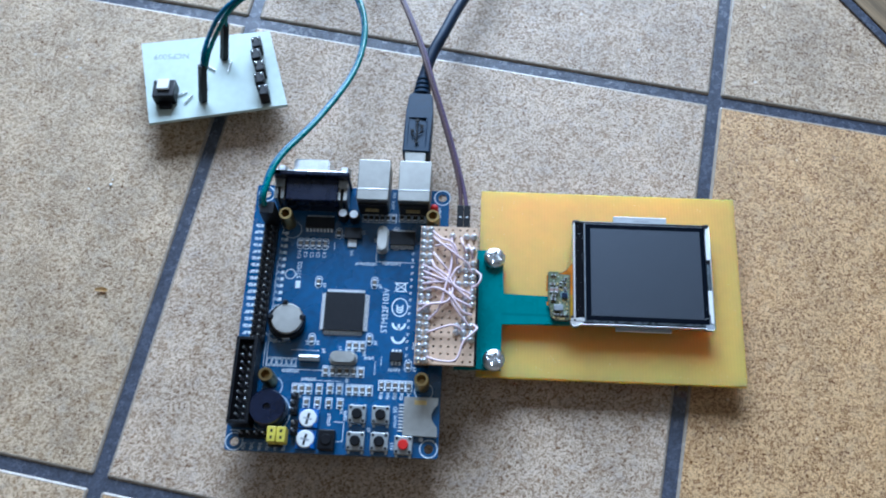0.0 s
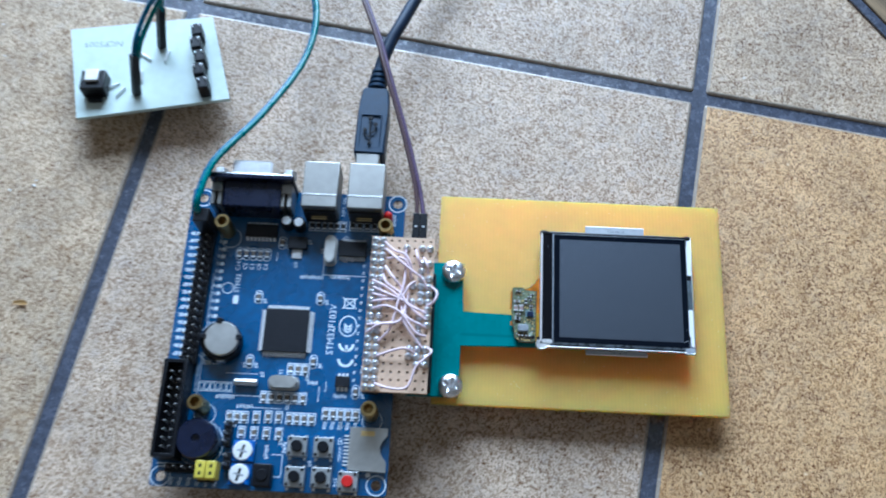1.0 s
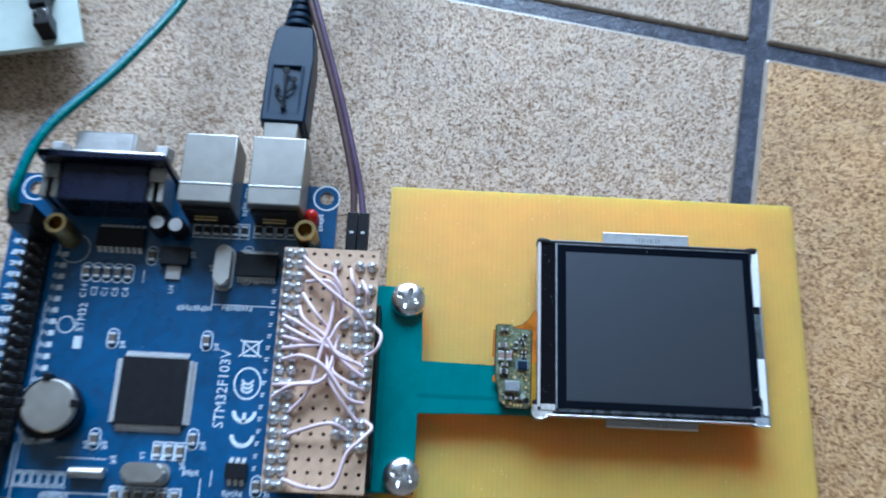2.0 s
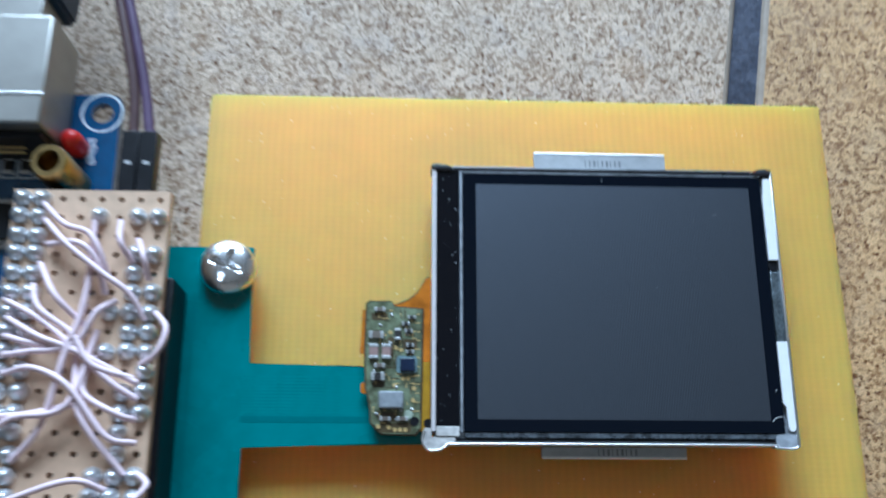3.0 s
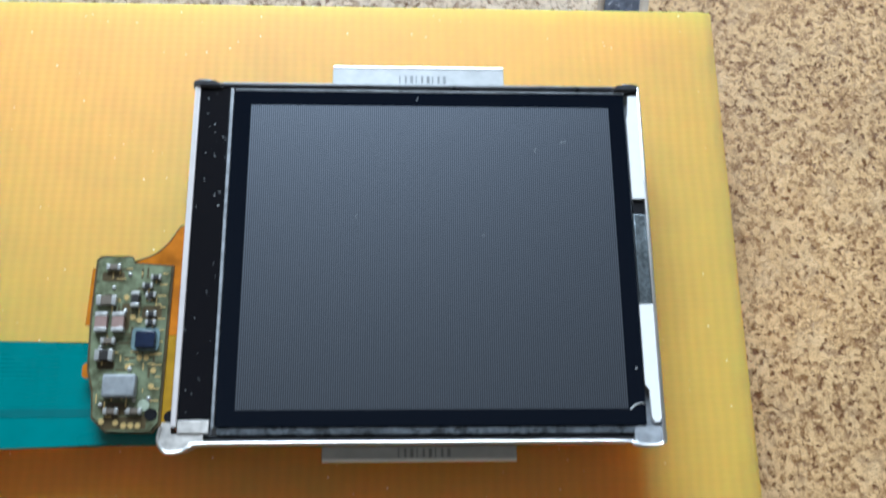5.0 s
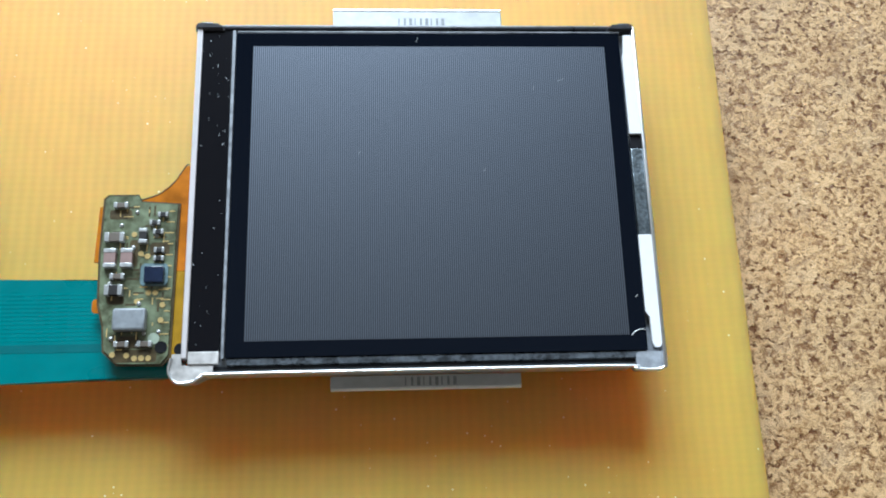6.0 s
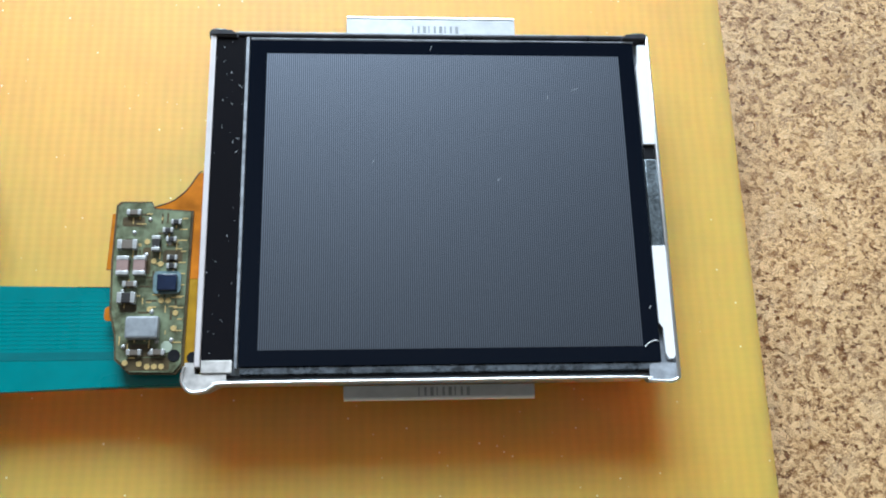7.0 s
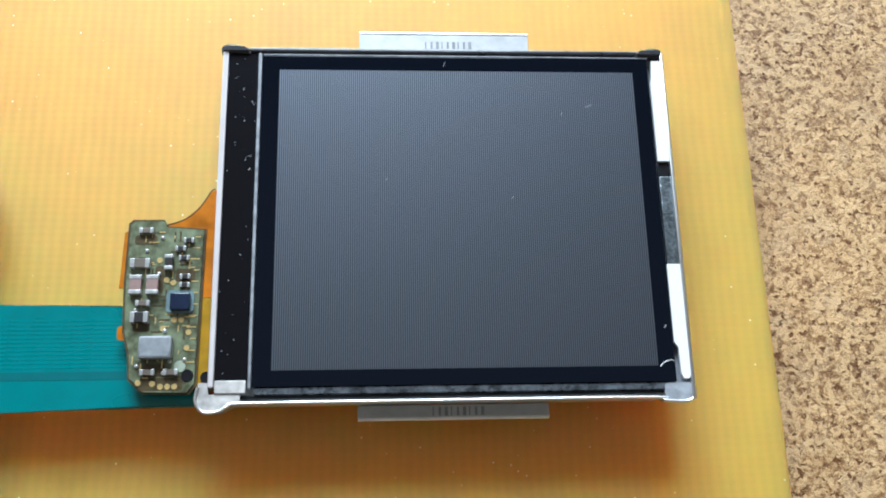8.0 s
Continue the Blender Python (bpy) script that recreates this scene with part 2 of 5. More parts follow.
BRIGHT = material("bright_tin", (0.84, 0.85, 0.86), 0.36, metal=1.0, vary=0.06, scale=1200, bump=0.06)
CHROME = material("nickel_plate", (0.92, 0.93, 0.95), 0.27, metal=1.0, vary=0.05, scale=600, bump=0.04)
SOLDER = material("solder", (0.68, 0.69, 0.71), 0.32, metal=0.75, vary=0.15, scale=1500, bump=0.3)
BRASS = material("brass", (0.50, 0.36, 0.15), 0.30, metal=1.0, vary=0.12, scale=900, bump=0.05)
GOLD = material("gilt", (0.80, 0.60, 0.26), 0.3, metal=0.55, vary=0.1, scale=1500)
PAPER = material("phenolic_paper", (0.62, 0.43, 0.29), 0.55, vary=0.12, scale=700, bump=0.1)
PINK = material("pink_white_insulation", (0.80, 0.63, 0.67), 0.42, vary=0.06, scale=900)
BROWN = material("brown_insulation", (0.085, 0.048, 0.05), 0.42, vary=0.15, scale=700)
PURPLE = material("purple_insulation", (0.095, 0.058, 0.115), 0.42, vary=0.15, scale=700)
GREEN = material("green_blue_insulation", (0.0, 0.165, 0.17), 0.28, vary=0.12, scale=700)
BLUEWIRE = material("blue_insulation", (0.0, 0.11, 0.22), 0.28, vary=0.12, scale=700)
CORD = material("cable_jacket", (0.006, 0.018, 0.045), 0.48, spec=0.3, vary=0.2, scale=700, bump=0.05)
PLUG = material("plug_overmould", (0.006, 0.026, 0.060), 0.45, spec=0.3, vary=0.15, scale=1200, bump=0.08)
PALE = material("pale_laminate", (0.53, 0.62, 0.575), 0.42, vary=0.07, scale=300, bump=0.05, fine=8)
CAPBODY = material("capacitor_ceramic", (0.15, 0.125, 0.10), 0.5, vary=0.15, scale=1500)
PINKCAP = material("pinkish_ceramic", (0.30, 0.20, 0.18), 0.5, vary=0.12, scale=1500)
RESBODY = material("resistor_film", (0.028, 0.026, 0.026), 0.4, vary=0.2, scale=1500)
MUSTARD = material("mustard_polyimide", (0.36, 0.20, 0.012), 0.26, vary=0.2, scale=600, bump=0.05)
UNDERFILL = material("clear_underfill", (0.17, 0.25, 0.27), 0.2, vary=0.2, scale=1500, bump=0.1)
DARKRIM = material("dark_rim_and_lug", (0.03, 0.03, 0.036), 0.3, vary=0.4, scale=1200, bump=0.1)
FLEX = material("polyimide", (0.46, 0.145, 0.008), 0.24, vary=0.35, scale=600, bump=0.05)
TAIL = material("olive_mask", (0.22, 0.265, 0.165), 0.28, scale=1100, bump=0.12, dark=(0.045, 0.043, 0.02), fine=3)
DEEP_BROWN = material("deep_brown_circuit", (0.075, 0.055, 0.025), 0.35, vary=0.5, scale=1500, bump=0.15)
GREYCAN = material("ferrite_grey", (0.25, 0.27, 0.29), 0.45, vary=0.2, scale=1500, bump=0.1)
DARKBLUE = material("navy_chip", (0.010, 0.018, 0.045), 0.22, vary=0.2, scale=1500)
LCD = lcd_material()
GLASS_BLACK = speckled("black_border", (0.004, 0.006, 0.011), 0.06, 0.10, 450, (0.5, 0.55, 0.6))
STRIP_BLACK = speckled("driver_strip", (0.006, 0.006, 0.008), 0.25, 0.5, 1150, (0.45, 0.47, 0.5))
TAPE = material("white_tape", (0.88, 0.89, 0.90), 0.35, vary=0.03, scale=900)
SCUFFED = material("scuffed_metal_foil", (0.16, 0.19, 0.21), 0.35, metal=0.6, vary=0.5, scale=2600, bump=0.4)
MILKY = material("milky_plastic", (0.50, 0.48, 0.46), 0.3, vary=0.4, scale=900, bump=0.2)
CLEAR = material("frosted_clear_plastic", (0.30, 0.32, 0.35), 0.3, vary=0.35, scale=1200, bump=0.2)
SCUFF_CLEAR = material("scuffed_clear_plastic", (0.07, 0.08, 0.092), 0.28, vary=0.7, scale=2200, bump=0.4)
FRAME_WHITE = material("white_frame_plastic", (0.64, 0.60, 0.60), 0.35, vary=0.05, scale=900)
ALU = material("aluminium_tab", (0.44, 0.45, 0.46), 0.48, metal=0.7, vary=0.10, scale=900, bump=0.12)
RED = material("red_plastic", (0.55, 0.015, 0.012), 0.35, vary=0.1, scale=900)
FLAKE = material("dry_leaf_flake", (0.52, 0.33, 0.12), 0.6, vary=0.2, scale=900, bump=0.1)
YELLOW = material("yellow_plastic", (0.62, 0.52, 0.06), 0.45, vary=0.1, scale=900)
BUTTON = material("button_shell", (0.48, 0.49, 0.49), 0.4, metal=0.8, vary=0.12, scale=900, bump=0.08)
TRIMGREY = material("shaded_dial_slot", (0.30, 0.31, 0.33), 0.5, vary=0.1, scale=900)
TRIMBLUE = material("trimmer_blue", (0.01, 0.10, 0.38), 0.4, vary=0.1, scale=900)
STAMP = material("stamped_metal", (0.22, 0.23, 0.24), 0.5, metal=0.5, vary=0.2, scale=1500)
INK = material("faded_ink", (0.24, 0.29, 0.26), 0.6, vary=0.15, scale=1500)
BROWNFOOT = material("smoked_rubber", (0.05, 0.045, 0.04), 0.7, vary=0.2, scale=800)

# ---------------------------------------------------------------- building, in millimetres
MM = 0.001
BASE = {}


def thing(name, x, y, z, label, category, group=""):
    ob = tagged(new(name), label, category, group)
    ob.empty_display_size = 0.01
    ob.location = (x * MM, y * MM, z * MM)
    BASE[ob.name] = Vector((x, y, z))
    return ob


def mesh_of(name, bm, mat, base=(0, 0, 0), sharp=20):
    bmesh.ops.recalc_face_normals(bm, faces=bm.faces)
    base = Vector(base)
    for v in bm.verts:
        v.co = (v.co - base) * MM
    me = bpy.data.meshes.new(name)
    bm.to_mesh(me)
    bm.free()
    me.materials.append(mat)
    for p in me.polygons:
        p.use_smooth = True
    me.set_sharp_from_angle(angle=radians(sharp))
    return me


def part(name, bm, mat, parent, label="", sharp=20):
    """Links a bmesh, in millimetres of the place, as one mesh under a thing or a part."""
    ob = new(name, mesh_of(name, bm, mat, BASE[parent.name], sharp))
    ob.parent = parent
    BASE[ob.name] = BASE[parent.name]
    return tagged(ob, label)


def put(name, me, parent, x=0, y=0, z=0, rz=0, label=""):
    """A part on a mesh that alike parts share, at a place in millimetres. With no place it sits at its parent's own origin."""
    ob = new(name, me)
    ob.parent = parent
    if (x, y, z) != (0, 0, 0):
        ob.location = (Vector((x, y, z)) - BASE[parent.name]) * MM
    ob.rotation_euler[2] = radians(rz)
    BASE[ob.name] = Vector((x, y, z))
    return tagged(ob, label)


def structure(name, bm, mat, label, category="", sharp=20):
    return tagged(new(name, mesh_of(name, bm, mat, (0, 0, 0), sharp)), label, category, kind="structure")


def box(x0, y0, z0, x1, y1, z1, bevel=0.0, bm=None, m=None):
    bm = bm or bmesh.new()
    one = bmesh.new()
    bmesh.ops.create_cube(one, size=1)
    for v in one.verts:
        v.co = Vector((x0 if v.co.x < 0 else x1, y0 if v.co.y < 0 else y1, z0 if v.co.z < 0 else z1))
    if bevel:
        bmesh.ops.bevel(one, geom=one.edges[:], offset=bevel, segments=2, profile=0.5, affect="EDGES")
    return merge(bm, one, m)


def merge(bm, one, m=None):
    if m is not None:
        one.transform(m)
    table = {v: bm.verts.new(v.co) for v in one.verts}
    for f in one.faces:
        try:
            bm.faces.new([table[v] for v in f.verts])
        except ValueError:
            pass
    one.free()
    return bm


def turned(profile, n=28, x=0, y=0, bm=None, m=None):
    """A body of revolution from (radius, height) pairs, bottom to top, closed at both ends."""
    bm = bm or bmesh.new()
    one = bmesh.new()
    rings = [[one.verts.new((x + r * math.cos(2 * math.pi * k / n), y + r * math.sin(2 * math.pi * k / n), z)) for k in range(n)]
             for r, z in profile]
    for a, b in zip(rings, rings[1:]):
        for k in range(n):
            one.faces.new((a[k], a[(k + 1) % n], b[(k + 1) % n], b[k]))
    one.faces.new(rings[0][::-1])
    one.faces.new(rings[-1])
    return merge(bm, one, m)


def can(x, y, z0, z1, r, bevel=0.15, n=28, bm=None, m=None):
    return turned(((r - bevel, z0), (r, z0 + bevel), (r, z1 - bevel), (r - bevel, z1)), n, x, y, bm, m)


def plate(outer, holes, z0, z1, bm=None):
    """A flat sheet with an outline and round holes (x, y, radius) right through it."""
    bm = bm or bmesh.new()
    one = bmesh.new()
    loops = [outer] + [[(x + r * math.cos(k * math.pi / 8), y + r * math.sin(k * math.pi / 8)) for k in range(16)] for x, y, r in holes]
    edges = []
    for loop in loops:
        vs = [one.verts.new((x, y, z0)) for x, y in loop]
        edges += [one.edges.new((vs[k], vs[(k + 1) % len(vs)])) for k in range(len(vs))]
    if holes:
        bmesh.ops.triangle_fill(one, use_beauty=True, edges=edges)
    else:
        one.faces.new(one.verts[:])
    up = bmesh.ops.extrude_face_region(one, geom=one.faces[:])
    for v in up["geom"]:
        if isinstance(v, bmesh.types.BMVert):
            v.co.z = z1
    return merge(bm, one)


def rounded(x0, y0, x1, y1, r, n=4):
    out = []
    for cx, cy, a in ((x1 - r, y1 - r, 0), (x0 + r, y1 - r, 90), (x0 + r, y0 + r, 180), (x1 - r, y0 + r, 270)):
        out += [(cx + r * math.cos(radians(a + 90 * k / n)), cy + r * math.sin(radians(a + 90 * k / n))) for k in range(n + 1)]
    return out


def curve_points(pts, steps=8):
    """A smooth line through the points."""
    p = [Vector(q) for q in pts]
    p = [2 * p[0] - p[1]] + p + [2 * p[-1] - p[-2]]
    out = []
    for a, b, c, d in zip(p, p[1:], p[2:], p[3:]):
        for k in range(steps):
            t = k / steps
            out.append(0.5 * (2 * b + (c - a) * t + (2 * a - 5 * b + 4 * c - d) * t * t + (3 * b - a - 3 * c + d) * t ** 3))
    return out + [p[-2]]


def tube(pts, r, n=10, steps=8, bm=None):
    bm = bm or bmesh.new()
    line = curve_points(pts, steps) if steps else [Vector(q) for q in pts]
    rings, side = [], None
    for k, q in enumerate(line):
        ahead = (line[min(k + 1, len(line) - 1)] - line[max(k - 1, 0)]).normalized()
        if side is None:
            side = ahead.cross(Vector((0, 0, 1))) if abs(ahead.z) < 0.9 else ahead.cross(Vector((1, 0, 0)))
        side = (side - ahead * side.dot(ahead)).normalized()
        up = side.cross(ahead)
        rings.append([bm.verts.new(q + r * (math.cos(2 * math.pi * j / n) * side + math.sin(2 * math.pi * j / n) * up)) for j in range(n)])
    for a, b in zip(rings, rings[1:]):
        for j in range(n):
            bm.faces.new((a[j], a[(j + 1) % n], b[(j + 1) % n], b[j]))
    bm.faces.new(rings[0][::-1]), bm.faces.new(rings[-1])
    return bm


def ring(x, y, z0, z1, r0, r1, n=32, bm=None, a0=0, a1=360):
    """A flat ring or part of one."""
    bm = bm or bmesh.new()
    closed = a1 - a0 >= 360
    k = n if closed else n + 1
    rows = []
    for j in range(k):
        a = radians(a0 + (a1 - a0) * j / n)
        c, s = math.cos(a), math.sin(a)
        rows.append([bm.verts.new((x + r * c, y + r * s, z)) for r, z in ((r0, z0), (r1, z0), (r1, z1), (r0, z1))])
    for j in range(n):
        a, b = rows[j], rows[(j + 1) % k]
        for q in range(4):
            bm.faces.new((a[q], a[(q + 1) % 4], b[(q + 1) % 4], b[q]))
    if not closed:
        bm.faces.new(rows[0]), bm.faces.new(rows[-1][::-1])
    return bm


def lettering(text, x, y, z, size, rz, mat, name, parent, label=""):
    """Raised printed letters of the built-in font, centred on a place."""
    cu = bpy.data.curves.new(name, "FONT")
    cu.body, cu.size, cu.extrude, cu.resolution_u = text, size, 0.012, 2
    cu.align_x, cu.align_y = "CENTER", "CENTER"
    ob = bpy.data.objects.new(name, cu)
    me = bpy.data.meshes.new_from_object(ob)
    bm = bmesh.new()
    bm.from_mesh(me)
    bm.transform(Matrix.Translation((x, y, z)) @ Matrix.Rotation(radians(rz), 4, "Z"))
    bpy.data.objects.remove(ob)
    return part(name, bm, mat, parent, label)


def turn_at(x, y, deg):
    return Matrix.Translation((x, y, 0)) @ Matrix.Rotation(radians(deg), 4, "Z") @ Matrix.Translation((-x, -y, 0))


# ---------------------------------------------------------------- the room
SIDE, HIGH, GROUND = 1450.0, 2600.0, -2.5
bm = box(-SIDE, -SIDE, -60, SIDE, SIDE, GROUND - 1.1)
floor = structure("floor", bm, GROUT, "tiled floor with sunken blue-grey grout joints", "floor")
BASE[floor.name] = Vector((0, 0, 0))
# The ceiling and walls are unseen additions whose dark tone shapes the light.
structure("ceiling", box(-SIDE, -SIDE, HIGH, SIDE, SIDE, HIGH + 80), DIM_CEILING, "unseen ceiling, darkened to limit reflected light", "ceiling")
structure("wall_south", box(-SIDE - 120, -SIDE - 120, -60, SIDE + 120, -SIDE, HIGH), DIM_WALL, "unseen wall, darkened to limit bounced light", "wall")
structure("wall_west", box(-SIDE - 120, -SIDE, -60, -SIDE, SIDE, HIGH), DIM_WALL, "unseen wall, darkened to limit bounced light", "wall")
structure("wall_east", box(SIDE, -SIDE, -60, SIDE + 120, SIDE, HIGH), DIM_WALL, "unseen wall, darkened to limit bounced light", "wall")
wx0, wx1, wz0, wz1 = (v / MM for v in (WINDOW_X0, WINDOW_X1, WINDOW_Z0, WINDOW_Z1))
bm = box(-SIDE - 120, SIDE, -60, wx0, SIDE + 160, HIGH)
box(wx1, SIDE, -60, SIDE + 120, SIDE + 160, HIGH, bm=bm)
box(wx0, SIDE, -60, wx1, SIDE + 160, wz0, bm=bm)
box(wx0, SIDE, wz1, wx1, SIDE + 160, HIGH, bm=bm)
structure("wall_north", bm, DIM_WALL, "unseen darkened wall round a window opening", "wall")
frame_bm = box(wx0, SIDE + 60, wz0, wx0 + 50, SIDE + 110, wz1)
box(wx1 - 50, SIDE + 60, wz0, wx1, SIDE + 110, wz1, bm=frame_bm)
box(wx0 + 50, SIDE + 60, wz0, wx1 - 50, SIDE + 110, wz0 + 50, bm=frame_bm)
box(wx0 + 50, SIDE + 60, wz1 - 50, wx1 - 50, SIDE + 110, wz1, bm=frame_bm)
window = structure("window_1", frame_bm, WHITE, "white painted window frame in the wall", "window")

# Oak strip let into the floor at a slant, with its dark seam.
TILE_ANGLE, PITCH, CORNER = -9.15, 193.9, (32.7, 77.8)
slant = Matrix.Translation((97.8, 117.8, GROUND)) @ Matrix.Rotation(radians(-54), 4, "Z")
structure("wood_threshold", box(-250, 2.2, -2, 260, 120, 1.6, 0.5, m=slant), WOOD, "pale oak threshold strip laid over the tiles", "threshold")
structure("threshold_seam", box(-250, -1.6, -2, 260, 2.2, 0.9, 0.4, m=slant), GROUT, "dark seam of filler along the oak strip", "seam")

# ---------------------------------------------------------------- amber carrier sheet, screws, teal adapter
SHEET_TOP, TEAL_TOP, PCB_TOP, PERF_TOP, GLASS_TOP = 5.0, 9.2, 9.7, 18.9, 11.7

carrier = thing("carrier_board", -12, -6, 3.4, "amber fibreglass carrier sheet lying on the floor tiles", "circuit board")
bm = plate(rounded(-60.2, -41.8, 34.75, 30.15, 0.5), [], 3.4, SHEET_TOP)
bmesh.ops.bevel(bm, geom=[e for e in bm.edges if abs(e.verts[0].co.z - e.verts[1].co.z) < 0.01], offset=0.35, segments=2, affect="EDGES")
part("sheet", bm, SHEET, carrier)
for x, y in ((28, 23), (28, -35), (-20, -35), (-20, 23)):
    part("rubber_foot", can(x, y, GROUND, 3.4, 3.0, 0.3, 16), BROWNFOOT, carrier, "dark rubber foot under the sheet")


def screw_head(x, y, z0, r=3.85, h=2.8):
    """A pan head with a cross recess pressed into its dome."""
    bm, n, rings = bmesh.new(), 64, 18
    rows = []
    for i in range(rings + 1):
        q = i / rings
        row = []
        for k in range(n):
            a = 2 * math.pi * k / n
            px, py = q * r * math.cos(a + 0.35), q * r * math.sin(a + 0.35)
            z = h * (0.42 + 0.58 * math.sqrt(max(0, 1 - (q * 0.985) ** 2.4)))
            arm = min(abs(px), abs(py))
            if arm < 0.42 and q < 0.62:
                z -= 1.1 * (1 - max(0, (q - 0.3) / 0.34)) * (1 - (arm / 0.42) ** 4)
            row.append(bm.verts.new((x + q * r * math.cos(a), y + q * r * math.sin(a), z0 + z)))
            if i == 0:
                break
        rows.append(row)
    for k in range(n):
        bm.faces.new((rows[0][0], rows[1][k], rows[1][(k + 1) % n]))
    for a, b in zip(rows[1:], rows[2:]):
        for k in range(n):
            bm.faces.new((a[k], b[k], b[(k + 1) % n], a[(k + 1) % n]))
    foot = [bm.verts.new((x + r * math.cos(2 * math.pi * k / n), y + r * math.sin(2 * math.pi * k / n), z0)) for k in range(n)]
    for k in range(n):
        bm.faces.new((rows[-1][k], foot[k], foot[(k + 1) % n], rows[-1][(k + 1) % n]))
    bm.faces.new(foot[::-1])
    return bm


for x, y in ((-54.75, 1.0), (-54.2, -36.9)):
    screw = thing("screw", x, y, GROUND, "shiny nickel pan-head screw clamping the teal adapter", "screw", "screws of the adapter")
    part("head", screw_head(x, y, TEAL_TOP), CHROME, screw, sharp=60)
    part("shank", can(x, y, GROUND, TEAL_TOP, 1.45, 0.2, 20), STEEL, screw)
    part("spacer", can(x, y, SHEET_TOP, TEAL_TOP - 1.2, 2.9, 0.2, 24), STEEL, screw)
    part("nut", can(x, y, 0.4, 3.4, 3.1, 0.25, 6), STEEL, screw)

adapter = thing("adapter_board", -50, -18, TEAL_TOP - 1.2, "teal T-shaped adapter circuit board with fine parallel traces", "circuit board")
outline = [(-68, 4.3), (-51.5, 4.3), (-51.35, -12.45), (-27.7, -12.6), (-27.5, -22.9), (-51.8, -23.3), (-51.6, -40.2), (-68, -40.4)]
bm = plate(outline, [], TEAL_TOP - 1.2, TEAL_TOP)
bmesh.ops.bevel(bm, geom=[e for e in bm.edges if min(v.co.z for v in e.verts) > TEAL_TOP - 0.01], offset=0.22, segments=2, affect="EDGES")
part("substrate", bm, TEAL, adapter)
trace = mesh_of("trace", box(-9.6, -0.11, 0, 9.4, 0.11, 0.014), TEAL_LINE)
for k in range(12):
    put("trace", trace, adapter, -42.3, -14.0 - 0.44 * k, TEAL_TOP)
groove = mesh_of("ground_gap", box(-9.6, -0.42, 0, 9.4, 0.42, 0.02), TEAL_GAP)
put("ground_gap", groove, adapter, -42.3, -19.75, TEAL_TOP, label="darker gap between copper areas")
riser = mesh_of("trace", box(-0.1, -15.5, 0, 0.1, 15.5, 0.03), TEAL_GAP)
put("trace", riser, adapter, -59.2, -18, TEAL_TOP)
part("socket", box(-67.6, -39.5, TEAL_TOP, -60.3, -2.4, PERF_TOP - 1.6, 0.3), BLACK, adapter, "black socket strip under the perforated board")

# ---------------------------------------------------------------- display module
module = thing("display_module", -2, -3.5, SHEET_TOP, "bare unlit display module with black glass and metal rim", "display")
X0, X1, Y0, Y1 = -26.4, 23.0, -23.3, 16.05
part("housing", box(X0 + 1.6, Y0 + 1.8, SHEET_TOP, X1 - 1.4, Y1 - 1.2, 9.2, 0.3), BROWNFOOT, module, "dark back housing")
# rim: an upright band round the glass, with corner lugs
part("side_frame", box(X0, -21.5, 8.6, X0 + 0.62, Y1 - 0.4, GLASS_TOP + 0.1, 0.12), FRAME_WHITE, module, "white plastic side frame")
bm = bmesh.new()
box(X1 - 0.4, Y0, 8.6, X1, Y1, GLASS_TOP + 0.1, 0.12, bm=bm)
box(X0 + 2.4, Y0 + 0.08, 9.6, X1 - 3.8, Y0 + 0.42, GLASS_TOP - 0.05, 0.1, bm=bm)
lip = [(-27.35, -21.4), (-27.55, -22.7), (-27.1, -23.6), (-26.4, -23.95), (-25.1, -23.8), (-24.3, -23.35), (X0 + 4.5, Y0 + 0.22),
       (0, Y0 + 0.24), (X1 - 4.6, Y0 + 0.22), (X1 - 3.4, Y0 - 0.08), (X1 - 1.2, Y0 - 0.2), (X1 - 0.25, Y0 + 0.15), (X1 - 0.1, Y0 + 1.2)]
tube([(x, y, GLASS_TOP - 0.08) for x, y in lip], 0.17, 8, 6, bm=bm)
part("rim", bm, BRIGHT, module, "bright stamped metal rim", 60)
# Upper rim is coloured dark for the shade on its south-facing side.
part("top_rim", box(X0 + 0.3, Y1 - 0.45, 8.6, X1 - 0.4, Y1, GLASS_TOP + 0.1, 0.14), DARKRIM, module, "upper rim with its shaded south side coloured in")
part("top_edge", box(X0 + 3.0, Y1, 9.3, X1 - 3.0, Y1 + 0.16, GLASS_TOP - 0.1, 0.05), CLEAR, module, "thin clear upper edge")
part("glass_line", box(-22.0, 15.2, GLASS_TOP - 0.6, 21.2, 15.36, GLASS_TOP + 0.03, 0.04), CLEAR, module)
part("backplate", box(X0 + 0.5, Y0 + 0.4, 9.0, X1 - 0.4, Y1 - 0.4, GLASS_TOP - 0.9, 0.1), CLEAR, module)
cap = [(-1.9, -0.55), (1.25, -0.55), (1.3, 0.0), (1.1, 0.35), (0.7, 0.5), (-0.4, 0.48), (-1.2, 0.2), (-1.9, 0.05)]
for x, y, side in ((X0 + 1.1, Y1 - 0.1, -1), (X1 - 1.35, Y1 - 0.1, 1)):
    bm = plate([(x + side * u, y + w) for u, w in cap][::side], [], 9.2, GLASS_TOP + 0.3)
    bmesh.ops.bevel(bm, geom=[e for e in bm.edges if min(v.co.z for v in e.verts) > GLASS_TOP], offset=0.25, segments=3, affect="EDGES")
    part("corner_lug", bm, DARKRIM, module, "dark rounded corner lug", 50)
part("corner_lug", plate(rounded(X1 - 3.2, Y0, X1 - 0.2, Y0 + 1.7, 0.45), [], 9.2, GLASS_TOP - 0.1), CLEAR, module, "clear moulded corner lug")
